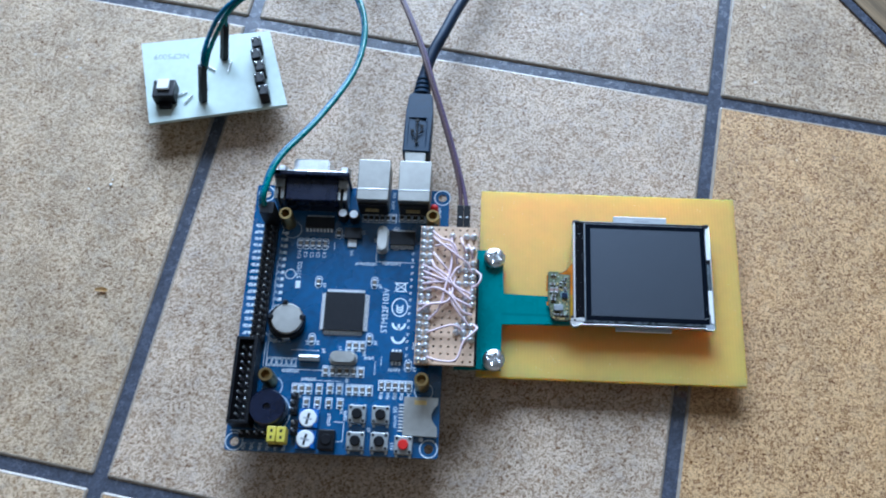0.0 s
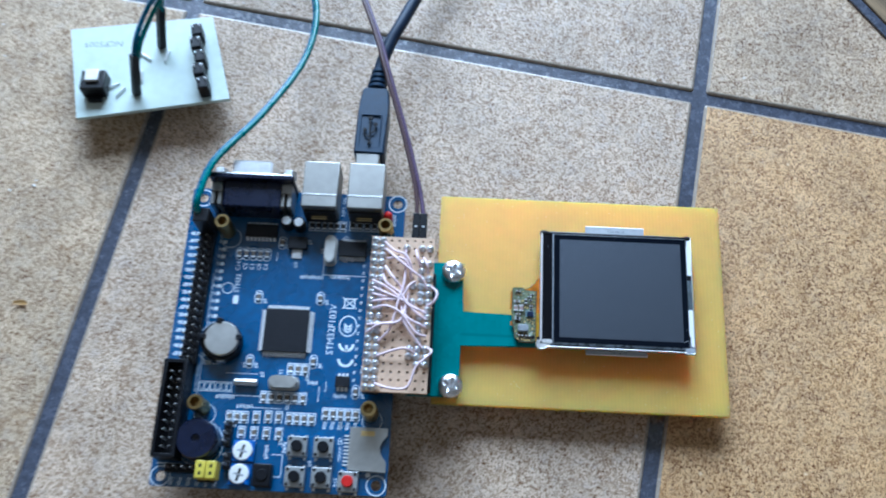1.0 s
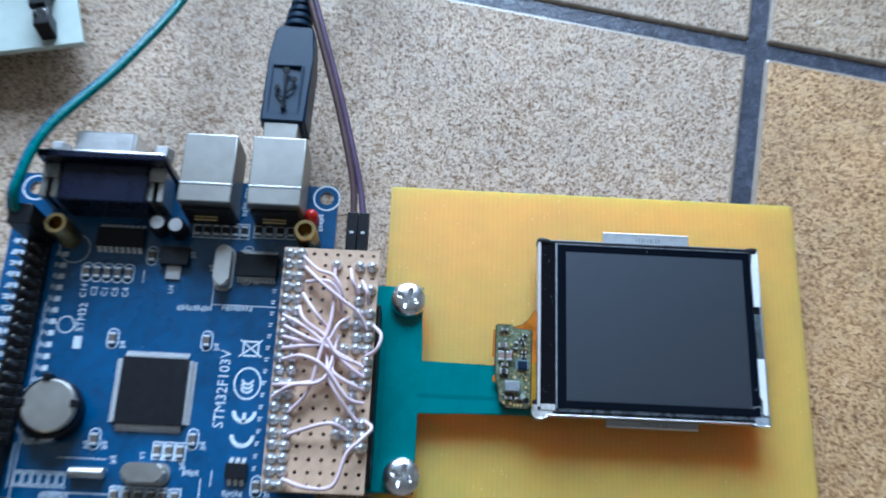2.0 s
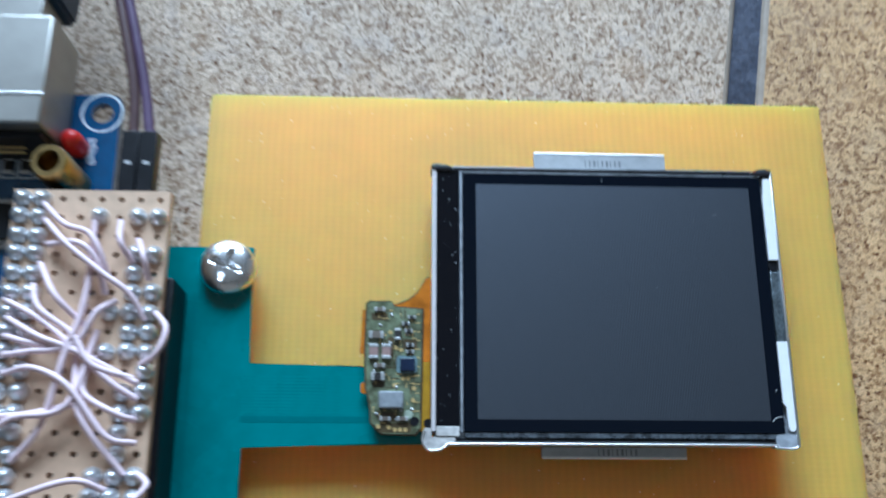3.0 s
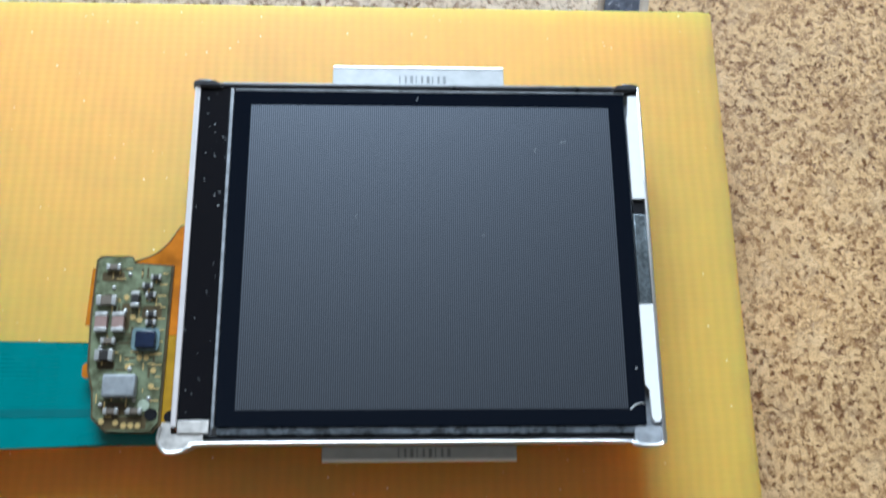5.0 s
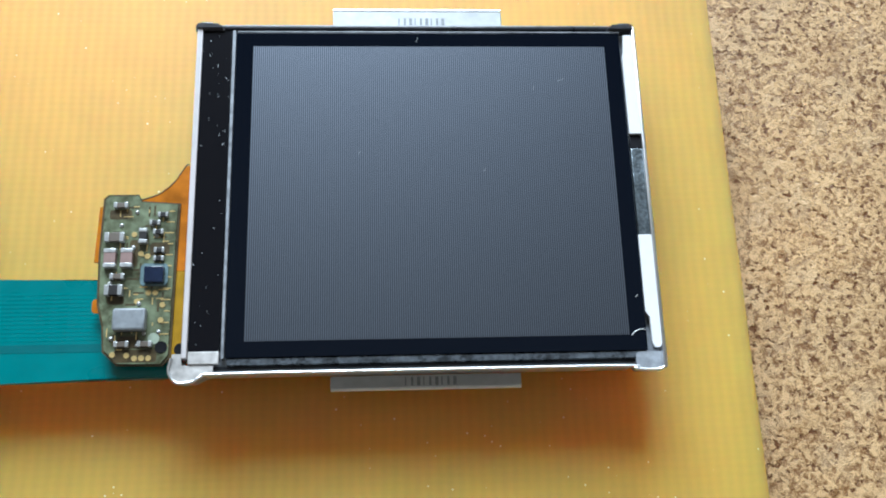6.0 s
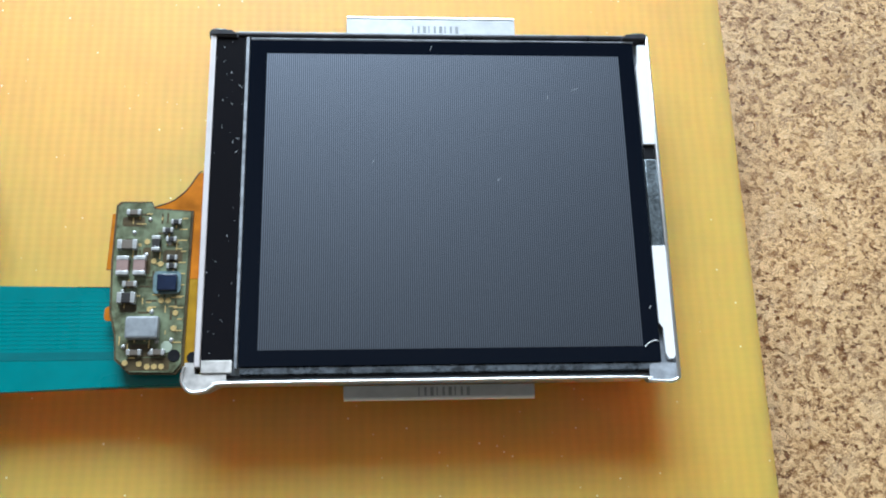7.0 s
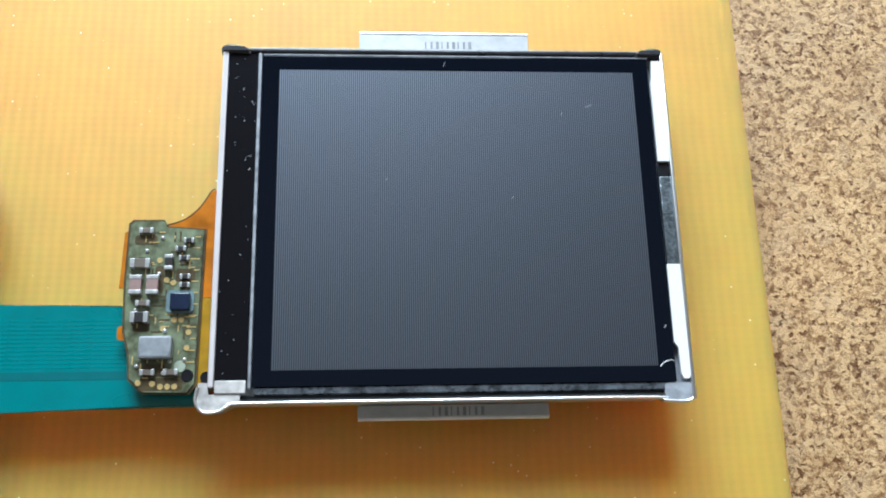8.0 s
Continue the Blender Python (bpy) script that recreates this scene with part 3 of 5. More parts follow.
foot = [(-27.3, -21.0), (-27.5, -22.7), (-27.1, -23.5), (-26.4, -23.85), (-25.1, -23.75), (-24.3, -23.3), (-23.2, -23.0), (-23.2, -22.2), (-26.3, -22.15), (-26.4, -21.0)]
bm = plate(foot, [], 9.2, GLASS_TOP - 0.1)
part("corner_lug", bm, MILKY, module, "milky moulded corner lug, its highlight added as a pale patch")
# Pale box painted in for the highlight on the clear lug.
part("lug_highlight", box(-25.72, -22.1, GLASS_TOP - 0.2, -22.65, -20.8, GLASS_TOP + 0.05, 0.1), MILKY, module, "pale patch standing in for the lug's highlight")
part("driver_strip", box(-25.8, -20.75, GLASS_TOP - 0.9, -22.6, 15.45, GLASS_TOP - 0.12, 0.05), STRIP_BLACK, module, "scratched black driver strip beside the glass")
part("light_guide", box(-22.5, -21.6, GLASS_TOP - 0.9, -22.15, 15.5, GLASS_TOP - 0.02, 0.08), CLEAR, module, "frosted clear edge of the light guide")
part("edge_strip", box(-21.9, -22.25, GLASS_TOP - 0.9, 20.9, -21.55, GLASS_TOP - 0.12, 0.08), SCUFF_CLEAR, module, "scuffed clear edge below the glass")
# Solid black strip put in for the shade between edge strip and rim.
part("gap_shade_strip", box(-24.0, -22.6, GLASS_TOP - 1.2, 20.9, -22.27, GLASS_TOP - 0.4, 0.05), BLACK, module)
glass = part("glass", box(-22.05, -21.5, GLASS_TOP - 0.9, 21.1, 15.15, GLASS_TOP, 0.06), GLASS_BLACK, module, "glossy black glass border")
part("pixel_area", box(-20.2, -19.85, GLASS_TOP, 19.3, 13.45, GLASS_TOP + 0.012), LCD, glass, "dark grey unlit screen of fine vertical columns")
strip = plate([(21.3, 2.75), (22.75, 2.75), (22.75, 14.6), (22.6, 14.95), (21.6, 14.95), (21.45, 12.8), (21.3, 12.3)], [], GLASS_TOP - 0.4, GLASS_TOP + 0.02)
part("reflector_strip", strip, TAPE, module, "bright white reflector tape")
strip = plate([(21.2, -9.0), (21.2, -17.4), (21.6, -18.0), (21.65, -20.7), (21.9, -21.2), (22.4, -21.2), (22.65, -20.8), (22.65, -9.0)], [], GLASS_TOP - 0.4, GLASS_TOP + 0.02)
part("reflector_strip", strip, TAPE, module, "bright white reflector tape")
part("foil_strip", box(21.3, -8.9, GLASS_TOP - 0.6, 22.6, 1.0, GLASS_TOP - 0.1, 0.1), SCUFFED, module, "scuffed dark foil between the white strips")
part("light_slot", box(21.3, 1.1, GLASS_TOP - 0.6, 22.6, 2.65, GLASS_TOP - 0.3, 0.1), BLACK, module)
for x0, x1, y0, y1 in ((-11.5, 7.9, Y1, 19.0), (-11.6, 8.0, -24.65, Y0)):
    tab = part("fixing_tab", box(x0, y0, 9.5, x1, y1, 10.1, 0.08), ALU, module, "brushed metal fixing tab")
    lip = y1 if y1 > 0 else y0
    part("rolled_lip", tube([(x0 + 0.05, lip, 9.95), (x1 - 0.05, lip, 9.95)], 0.22, 10, 0), BRIGHT, tab, "bright rolled edge", 60)
    mid, edge = (x0 + x1) / 2, (y0 + y1) / 2
    for k in range(9):
        w = 0.14 + 0.10 * ((k * 7) % 3)
        part("stamped_bar", box(mid - 2.2 + k * 0.62, edge - 0.45, 10.1, mid - 2.2 + k * 0.62 + w, edge + 0.45, 10.12), STAMP, tab)
for x, y, a, s in ((14.0, 9.3, 20, 0.8), (10.9, 8.3, 80, 0.45), (-8.5, 0.6, 65, 0.4), (5.0, -1.5, 40, 0.35), (-2.0, 14.3, 70, 0.6)):
    part("scratch", box(x - s / 2, y - 0.03, GLASS_TOP + 0.013, x + s / 2, y + 0.03, GLASS_TOP + 0.02, m=turn_at(x, y, a)), CLEAR, glass)

part("scratch", tube([(19.5, -19.95, GLASS_TOP + 0.02), (20.0, -19.5, GLASS_TOP + 0.02), (20.7, -19.3, GLASS_TOP + 0.02), (21.0, -19.4, GLASS_TOP + 0.02)], 0.06, 6, 5), TIN, glass, "curved bright nick in the glass corner", 70)
part("scratch", tube([(20.3, -15.9, GLASS_TOP + 0.02), (20.5, -15.6, GLASS_TOP + 0.02)], 0.06, 6, 2), TIN, glass)

# tail circuit with its small components
Z = 10.8
flex = [(-31.6, -4.2), (-29.8, -3.5), (-28.3, -2.2), (-27.2, -0.4), (-26.5, -0.2), (-26.5, -12.0), (-28.3, -12.0), (-28.6, -5.2)]
part("flex_ribbon", plate(flex, [], Z - 0.5, Z - 0.3), FLEX, module, "orange polyimide ribbon into the display")
part("flex_ribbon", plate([(-26.5, -12.05), (-28.3, -12.05), (-28.2, -21.4), (-26.5, -21.4)], [], Z - 0.5, Z - 0.31), MUSTARD, module, "mustard stiffened part of the ribbon")
edge = [(-31.9, -4.25), (-29.8, -3.5), (-28.3, -2.2), (-27.2, -0.4), (-26.8, -0.1)]
part("ribbon_edge", tube([(x, y, Z - 0.32) for x, y in edge], 0.07, 6, 5), DEEP_BROWN, module, "dark edge of the ribbon")
part("flex_ribbon", plate([(-35.9, -4.9), (-34.9, -4.6), (-34.9, -11.0), (-36.1, -10.9)], [], Z - 0.7, Z - 0.5), FLEX, module)
part("flex_ribbon", plate(rounded(-35.9, -16.4, -34.2, -14.9, 0.4), [], Z - 0.5, Z - 0.35), FLEX, module)
shape = [(-35.2, -4.2), (-34.8, -3.8), (-31.8, -3.8), (-31.5, -4.5), (-27.7, -4.8), (-27.9, -20.9), (-28.6, -21.8), (-32.9, -21.7), (-34.3, -20.3),
         (-34.5, -17.8), (-35.1, -15.5), (-35.3, -10.2)]
tail = part("tail_circuit", plate(shape, [], SHEET_TOP + 4.3, Z), TAIL, module, "olive tail circuit crowded with tiny parts")
border = [(-31.5 + (x + 31.5) * 1.07, -12.8 + (y + 12.8) * 1.02) for x, y in shape]
part("tail_border", plate(border, [], Z - 0.6, Z - 0.14), DEEP_BROWN, module, "dark brown border of the tail circuit")
part("tail_support", box(-34.0, -11.8, SHEET_TOP, -28.6, -5.0, SHEET_TOP + 4.25, 0.2), BROWNFOOT, module)


def chip_meshes(w, h, t, end, body_mat, along_x=True, end_mat=LEADS):
    """A chip part's body, its tinned end, and where the two ends sit."""
    b = mesh_of("body", box(-w / 2, -h / 2, 0.02, w / 2, h / 2, t, 0.05), body_mat)
    if along_x:
        e, step = box(-end / 2, -h / 2 - 0.03, 0, end / 2, h / 2 + 0.03, t + 0.03, 0.06), ((w - end) / 2 + 0.06, 0)
    else:
        e, step = box(-w / 2 - 0.03, -end / 2, 0, w / 2 + 0.03, end / 2, t + 0.03, 0.06), (0, (h - end) / 2 + 0.06)
    return b, mesh_of("terminal", e, end_mat), step


def chip(name, kind, parent, x, y, z):
    ob = put(name, kind[0], parent, x, y, z)
    for s in (-1, 1):
        put("terminal", kind[1], ob, x + s * kind[2][0], y + s * kind[2][1], z)
    return ob


WIDE = chip_meshes(1.9, 0.95, 0.6, 0.48, CAPBODY, end_mat=TIN)
TALL = chip_meshes(1.2, 1.9, 0.7, 0.45, PINKCAP, False, TIN)
UPRIGHT = chip_meshes(0.8, 1.5, 0.6, 0.4, RESBODY, False, TIN)
TINY = chip_meshes(0.95, 0.5, 0.4, 0.28, RESBODY, end_mat=TIN)
SLIM = chip_meshes(1.35, 0.55, 0.45, 0.36, CAPBODY, end_mat=TIN)
DARK = chip_meshes(1.7, 1.05, 0.7, 0.48, RESBODY, end_mat=TIN)
for x, y, pair in ((-33.5, -4.95, SLIM), (-33.9, -8.5, WIDE), (-34.2, -10.8, TALL), (-32.5, -10.8, TALL), (-33.4, -12.7, SLIM), (-33.6, -14.2, DARK),
                   (-31.0, -8.4, UPRIGHT), (-29.1, -6.0, TINY), (-29.9, -6.9, TINY), (-29.5, -7.9, TINY), (-29.3, -9.9, TINY), (-29.3, -10.8, TINY),
                   (-32.5, -19.8, SLIM), (-30.2, -19.8, SLIM)):
    chip("chip_resistor" if pair is TINY or pair is UPRIGHT else "chip_capacitor", pair, module, x, y, Z)
part("driver_chip", box(-30.6, -13.5, Z, -28.6, -11.75, Z + 0.8, 0.12), DARKBLUE, module, "dark blue square chip")
part("underfill", plate(rounded(-31.1, -13.7, -28.3, -11.3, 0.5), [], Z, Z + 0.15), UNDERFILL, module, "pale clear resin round the chip")
part("inductor", box(-33.4, -18.5, Z, -30.1, -16.2, Z + 1.1, 0.25), GREYCAN, module, "grey block inductor")
pad = mesh_of("test_pad", can(0, 0, 0, 0.06, 0.3, 0.02, 12), GOLD)
for x, y in ((-33.4, -20.8), (-32.0, -20.9), (-31.2, -21.2), (-30.5, -21.2), (-29.8, -21.2), (-28.7, -15.7), (-32.0, -8.1), (-31.2, -10.2), (-30.5, -10.5),
             (-30.2, -14.4), (-29.5, -14.4), (-31.3, -15.3), (-28.8, -17.3)):
    put("test_pad", pad, module, x, y, Z, label="gilt test pad")
part("round_pad", can(-29.4, -19.2, Z, Z + 0.05, 0.6, 0.02, 18), PALEPAD, module, "pale round pad of the circuit")
bm = bmesh.new()
for k in range(13):
    y = -5.6 - k * 1.2
    box(-28.5 - 0.22 * (k % 3), y, Z, -27.95, y + 0.12, Z + 0.02, bm=bm)
pick = random.Random(21)
for k in range(46):
    x, y, w = pick.uniform(-34.3, -29.0), pick.uniform(-20.4, -5.0), pick.uniform(0.3, 1.1)
    if k % 2:
        box(x, y, Z, x + w, y + 0.11, Z + 0.02, bm=bm)
    else:
        box(x, y, Z, x + 0.11, y + w, Z + 0.022, bm=bm)
part("gilt_track_layer", bm, GOLD, module, "fine gilt tracks on the tail circuit")
# Dark brown patches, several just below a part on the tail.
for x0, y0, x1, y1 in ((-34.7, -6.4, -32.4, -5.35), (-34.3, -15.6, -32.6, -14.7), (-33.3, -21.6, -29.0, -20.3), (-33.0, -20.2, -30.9, -18.9), (-32.4, -11.6, -31.5, -8.7), (-30.3, -10.4, -28.3, -9.0)):
    part("dark_patch", plate(rounded(x0, y0, x1, y1, 0.3), [], Z, Z + 0.012), DEEP_BROWN, module, "dark brown patch on the circuit")
dot = mesh_of("solder_dot", turned(((0.24, 0), (0.2, 0.12), (0.08, 0.18)), 10), TIN, sharp=80)
for k in range(15):
    put("solder_dot", dot, module, pick.uniform(-34.2, -28.4), pick.uniform(-20.6, -5.0), Z)
mark = mesh_of("dark_track", box(-0.55, -0.09, 0, 0.55, 0.09, 0.018), DEEP_BROWN)
for k in range(34):
    put("dark_track", mark, module, pick.uniform(-34.0, -28.6), pick.uniform(-20.4, -5.0), Z, 90 * (k % 2))
# Flat black discs: the darkness inside each hole is put in as colour.
hole = mesh_of("locating_hole", can(0, 0, 0, 0.05, 0.62, 0.01, 20), BLACK)
put("locating_hole", hole, module, -28.6, -20.1, Z + 0.01), put("locating_hole", hole, module, -26.75, -20.3, Z - 0.28)

# ---------------------------------------------------------------- perforated board with its hand-soldered wires
PX0, PY1, PP = -81.4, 8.9, 2.525
perf = thing("perforated_board", -71, -16, PERF_TOP - 1.6, "brown perforated board with soldered pinkish-white wires", "circuit board")
bm = bmesh.new()
COLS, ROWS = 8, 20


def cell_corner(i, j, z):
    return (PX0 + PP * i, PY1 - PP * j, z)


grid = {}
for z in (PERF_TOP, PERF_TOP - 1.6):
    for i in range(COLS + 1):
        for j in range(ROWS + 1):
            grid[i, j, z] = bm.verts.new(cell_corner(i, j, z))
for i in range(COLS):
    for j in range(ROWS):
        cx, cy = PX0 + PP * (i + 0.5), PY1 - PP * (j + 0.5)
        rims = []
        for z in (PERF_TOP, PERF_TOP - 1.6):
            rim = [bm.verts.new((cx + 0.42 * math.cos(radians(45 * k + 22.5)), cy + 0.42 * math.sin(radians(45 * k + 22.5)), z)) for k in range(8)]
            rims.append(rim)
            quad = [grid[i + 1, j, z], grid[i, j, z], grid[i, j + 1, z], grid[i + 1, j + 1, z]]
            for s in range(4):
                bm.faces.new((quad[s], quad[(s + 1) % 4], rim[(2 * s + 2) % 8], rim[(2 * s + 1) % 8], rim[2 * s]))
        for k in range(8):
            bm.faces.new((rims[0][k], rims[0][(k + 1) % 8], rims[1][(k + 1) % 8], rims[1][k]))
for i in range(COLS):
    for j in (0, ROWS):
        bm.faces.new([grid[i, j, PERF_TOP], grid[i + 1, j, PERF_TOP], grid[i + 1, j, PERF_TOP - 1.6], grid[i, j, PERF_TOP - 1.6]])
for j in range(ROWS):
    for i in (0, COLS):
        bm.faces.new([grid[i, j, PERF_TOP], grid[i, j + 1, PERF_TOP], grid[i, j + 1, PERF_TOP - 1.6], grid[i, j, PERF_TOP - 1.6]])
part("board", bm, PAPER, perf)
blob = mesh_of("solder_joint", turned(((1.22, 0), (1.2, 0.35), (1.0, 0.8), (0.62, 1.2), (0.4, 1.5), (0.12, 1.6)), 14), SOLDER, sharp=80)
rng = random.Random(4)
spots = [(c, r) for c in (0, 1) for r in range(ROWS)] + [(c, r) for c in (6, 7) for r in range(3, 17) if rng.random() < 0.85]
spots += [(4, 1), (6, 1), (7, 1), (5, 14), (6, 15), (5, 15), (5, 8), (5, 6)]
for c, r in spots:
    put("solder_joint", blob, perf, PX0 + PP * (c + 0.5) + rng.uniform(-0.15, 0.15), PY1 - PP * (r + 0.5) + rng.uniform(-0.15, 0.15), PERF_TOP, rng.uniform(0, 90))
part("pin_strip", box(PX0 + 0.1, PY1 - 50.3, 12.3, PX0 + 2 * PP, PY1 - 0.2, PERF_TOP - 1.6, 0.2), BLACK, perf, "black pin strip under the board")


def bridge(*way):
    """A soldered wire over the perforated board, through places given in holes across and down."""
    pts = []
    for k, (c, r) in enumerate(way):
        s = k / (len(way) - 1)
        lift = 0.9 + 2.2 * math.sin(math.pi * s) * rng.uniform(0.55, 1.1)
        pts.append((PX0 + PP * (c + 0.5), PY1 - PP * (r + 0.5), PERF_TOP + lift))
    part("wire", tube(pts, 0.40, 8, 6), PINK, perf, sharp=80)


bridge((1.2, 0.4), (2.5, 1.6), (3.8, 2.1), (4.5, 3.1), (4.9, 4.4))
bridge((1.4, 1.3), (2.8, 2.7), (4.7, 4.2), (6.1, 5.2), (6.9, 6.5))
bridge((1.6, 2.6), (3.4, 2.7), (4.4, 3.6), (4.8, 5.2))
bridge((1.4, 3.6), (2.7, 5.5), (4.0, 6.8))
bridge((1.2, 4.7), (1.8, 6.0), (3.6, 7.3), (4.7, 8.8), (6.6, 9.4))
bridge((-0.1, 5.5), (1.8, 6.5), (3.4, 7.7), (5.6, 9.6), (6.9, 10.4))
bridge((0.1, 6.4), (2.1, 7.5), (3.7, 8.1), (6.8, 9.6))
bridge((0.0, 7.3), (1.9, 7.8), (3.7, 7.8), (4.6, 6.2), (5.4, 5.5))
bridge((0.1, 8.3), (1.6, 8.2), (3.4, 7.8), (4.0, 5.2), (3.9, 1.3))
bridge((0.3, 9.2), (1.9, 9.0), (3.8, 9.9), (5.7, 12.2), (7.0, 12.5))
bridge((-0.3, 11.3), (2.0, 11.2), (4.1, 10.6))
bridge((-0.3, 12.3), (1.3, 11.4), (3.8, 10.8), (4.6, 7.0))
bridge((1.2, 13.4), (2.6, 11.7), (3.4, 8.3), (3.9, 5.7))
bridge((0.9, 15.3), (4.3, 14.3), (5.8, 14.7))
bridge((1.1, 18.6), (3.0, 19.2), (5.1, 19.0), (6.0, 16.6), (6.9, 15.6), (7.8, 14.5), (7.2, 13.9))
bridge((7.4, 6.1), (8.1, 7.0), (7.8, 8.2), (6.9, 8.7))
bridge((3.7, 8.3), (4.4, 11.2), (6.6, 14.0))
bridge((4.6, 8.3), (4.4, 10.1), (6.2, 11.2), (6.9, 11.4))
bridge((5.2, 1.3), (5.5, 2.6), (6.0, 3.5))
bridge((6.2, 2.3), (6.7, 3.4), (6.9, 4.4))

dup = thing("jumper_lead", -66.5, 14, 13.5, "purple and brown jumper lead pair with black housings", "cable")
part("housing", box(-68.9, 9.2, 15.0, -66.55, 18.2, 17.5, 0.15), BLACK, dup)
part("housing", box(-66.45, 9.2, 15.0, -64.1, 18.2, 17.5, 0.15), BLACK, dup)
part("wire", tube([(-67.6, 17.5, 16.2), (-68.6, 27, 16.5), (-73.6, 46, 17), (-80.6, 68, 18), (-86.6, 87, 17.5), (-95.4, 109.5, 16), (-103, 126, 13), (-114, 150, 6), (-135, 190, 0), (-190, 300, GROUND + 0.85)], 0.74), BROWN, dup, sharp=80)
part("wire", tube([(-65.4, 17.5, 16.2), (-67.2, 27, 16.2), (-72.4, 46, 16.5), (-79.4, 68, 17.4), (-85.4, 87, 17), (-94.2, 109.5, 15), (-101, 126, 12), (-112, 150, 5), (-132, 190, -0.4), (-187, 300, GROUND + 0.85)], 0.74), PURPLE, dup, sharp=80)
contact = mesh_of("contact", box(-0.4, -0.25, 0, 0.4, 0.25, 0.05), BRIGHT)
put("contact", contact, dup, -67.7, 13.5, 17.5), put("contact", contact, dup, -65.3, 13.5, 17.5)

# ---------------------------------------------------------------- blue development board
board = thing("development_board", -108, -22, PCB_TOP - 1.6, "blue microcontroller development board crowded with components", "circuit board")
BX0, BX1, BY0, BY1 = -144.1, -72.0, -71.6, 27.1
holes = [(-140.3, 23.5, 1.6), (-74.6, 24.3, 1.6), (-141.0, -68.6, 1.6), (-75.3, -68.5, 1.6)]
part("substrate", plate(rounded(BX0, BY0, BX1, BY1, 1.0), holes, PCB_TOP - 1.6, PCB_TOP), BLUE, board)
SZ0, SZ1 = PCB_TOP + 0.004, PCB_TOP + 0.03
for x, y, r in holes:
    part("printed_ring", ring(x, y, SZ0, SZ1, 2.75, 3.1), SILK, board)
silk = bmesh.new()


def bar(x, y, w, h):
    box(x - w / 2, y - h / 2, SZ0, x + w / 2, y + h / 2, SZ1, bm=silk)


def outline_box(x, y, w, h, t=0.27):
    for dx, dy, bw, bh in ((0, h / 2, w + t, t), (0, -h / 2, w + t, t), (w / 2, 0, t, h - t), (-w / 2, 0, t, h - t)):
        bar(x + dx, y + dy, bw, bh)


def outline_pill(x, y, w, h, t=0.24):
    """A printed stadium-shaped outline round one upright chip part."""
    r = w / 2
    bar(x - r + t / 2, y, t, h - w), bar(x + r - t / 2, y, t, h - w)
    ring(x, y + h / 2 - r, SZ0, SZ1, r - t, r, 10, silk, 0, 180)
    ring(x, y - h / 2 + r, SZ0, SZ1, r - t, r, 10, silk, 180, 360)


def tag_bars(x, y, n, upright=True):
    """An unreadable part number, as n short bars."""
    for k in range(n):
        if upright:
            for d in (-0.19, 0.19):
                bar(x + 0.12 * ((k + n) % 3 - 1), y + (k - (n - 1) / 2) * 0.85 + d, 1.25 - 0.3 * ((k + n + (d > 0)) % 2), 0.2)
        else:
            for d in (-0.19, 0.19):
                bar(x + (k - (n - 1) / 2) * 0.85 + d, y + 0.12 * ((k + n) % 3 - 1), 0.2, 1.25 - 0.3 * ((k + n + (d > 0)) % 2))


SMALL = chip_meshes(1.25, 2.3, 0.7, 0.5, CAPBODY, False)
FILM = chip_meshes(1.25, 2.3, 0.55, 0.5, RESBODY, False)


def row(x0, x1, y, n, pair=SMALL, name="chip_capacitor", frame_each=True, tags=0, pill=False):
    for k in range(n):
        x = x0 + (x1 - x0) * k / max(1, n - 1)
        chip(name, pair, board, x, y, PCB_TOP)
        if frame_each:
            (outline_pill if pill else outline_box)(x, y, 2.5 if pill else 2.0, 4.6 if pill else 3.5)
        if tags:
            tag_bars(x, y - 3.6, tags)


row(-125.7, -116.6, 4.1, 5, pill=True)
for k, word in enumerate(("C14", "C2", "C1", "C5", "C4")):
    lettering(word, -125.7 + 2.275 * k, -0.2, PCB_TOP + 0.014, 1.9, 90, SILK, "printed_text", board)
row(-102.7, -92.3, 15.2, 6, FILM, "chip_resistor")
row(-89.2, -79.4, 15.7, 5, FILM, "chip_resistor")
row(-122.2, -117.5, -49.7, 3)
row(-113.9, -113.9, -49.5, 1)
row(-110.2, -106.9, -49.2, 2)
row(-103.6, -96.6, -49.4, 4)
row(-117.9, -106.3, -54.3, 4)
row(-92.5, -83.1, -47.4, 5, tags=3)
row(-104.8, -100.1, -33.8, 3)
row(-112.3, -100.0, -43.1, 6)
for x, y in ((-97.9, -31.2), (-118.1, -32.0), (-117.7, -10.6), (-97.6, -10.2), (-112.0, 8.5), (-90.9, 9.6), (-90.7, 5.0), (-83.8, -40.2)):
    row(x, x, y, 1, pill=True)
    tag_bars(x + 2.2, y - 1.2, 2)
for x, y, n in ((-124.5, -43.6, 7), (-118.0, -46.3, 6), (-101.2, -3.0, 9), (-92.0, -2.6, 8), (-88.6, -41.8, 5), (-97.5, -38.0, 4)):
    tag_bars(x, y, n, False)
for k in range(18):
    y = 10.5 - k * 2.56
    tag_bars(-132.2, y, 2, False), bar(-131.0, y, 1.1, 1.2)
    for d in (-0.42, 0.0, 0.42):
        bar(-142.2 + 0.25 * ((k + int(d * 10)) % 3), y + d, 1.5 + 0.3 * (k % 2), 0.3)
    bar(-140.4, y, 1.0, 1.1)
for k in range(16):
    bar(-84.2 - 0.03 * k, 1.95 - k * 2.55, 0.9, 0.28), bar(-84.3 - 0.03 * k, 1.4 - k * 2.55, 0.7, 0.28)
for k in range(6):
    tag_bars(-137.6 + k * 2.7, -70.0, 3)
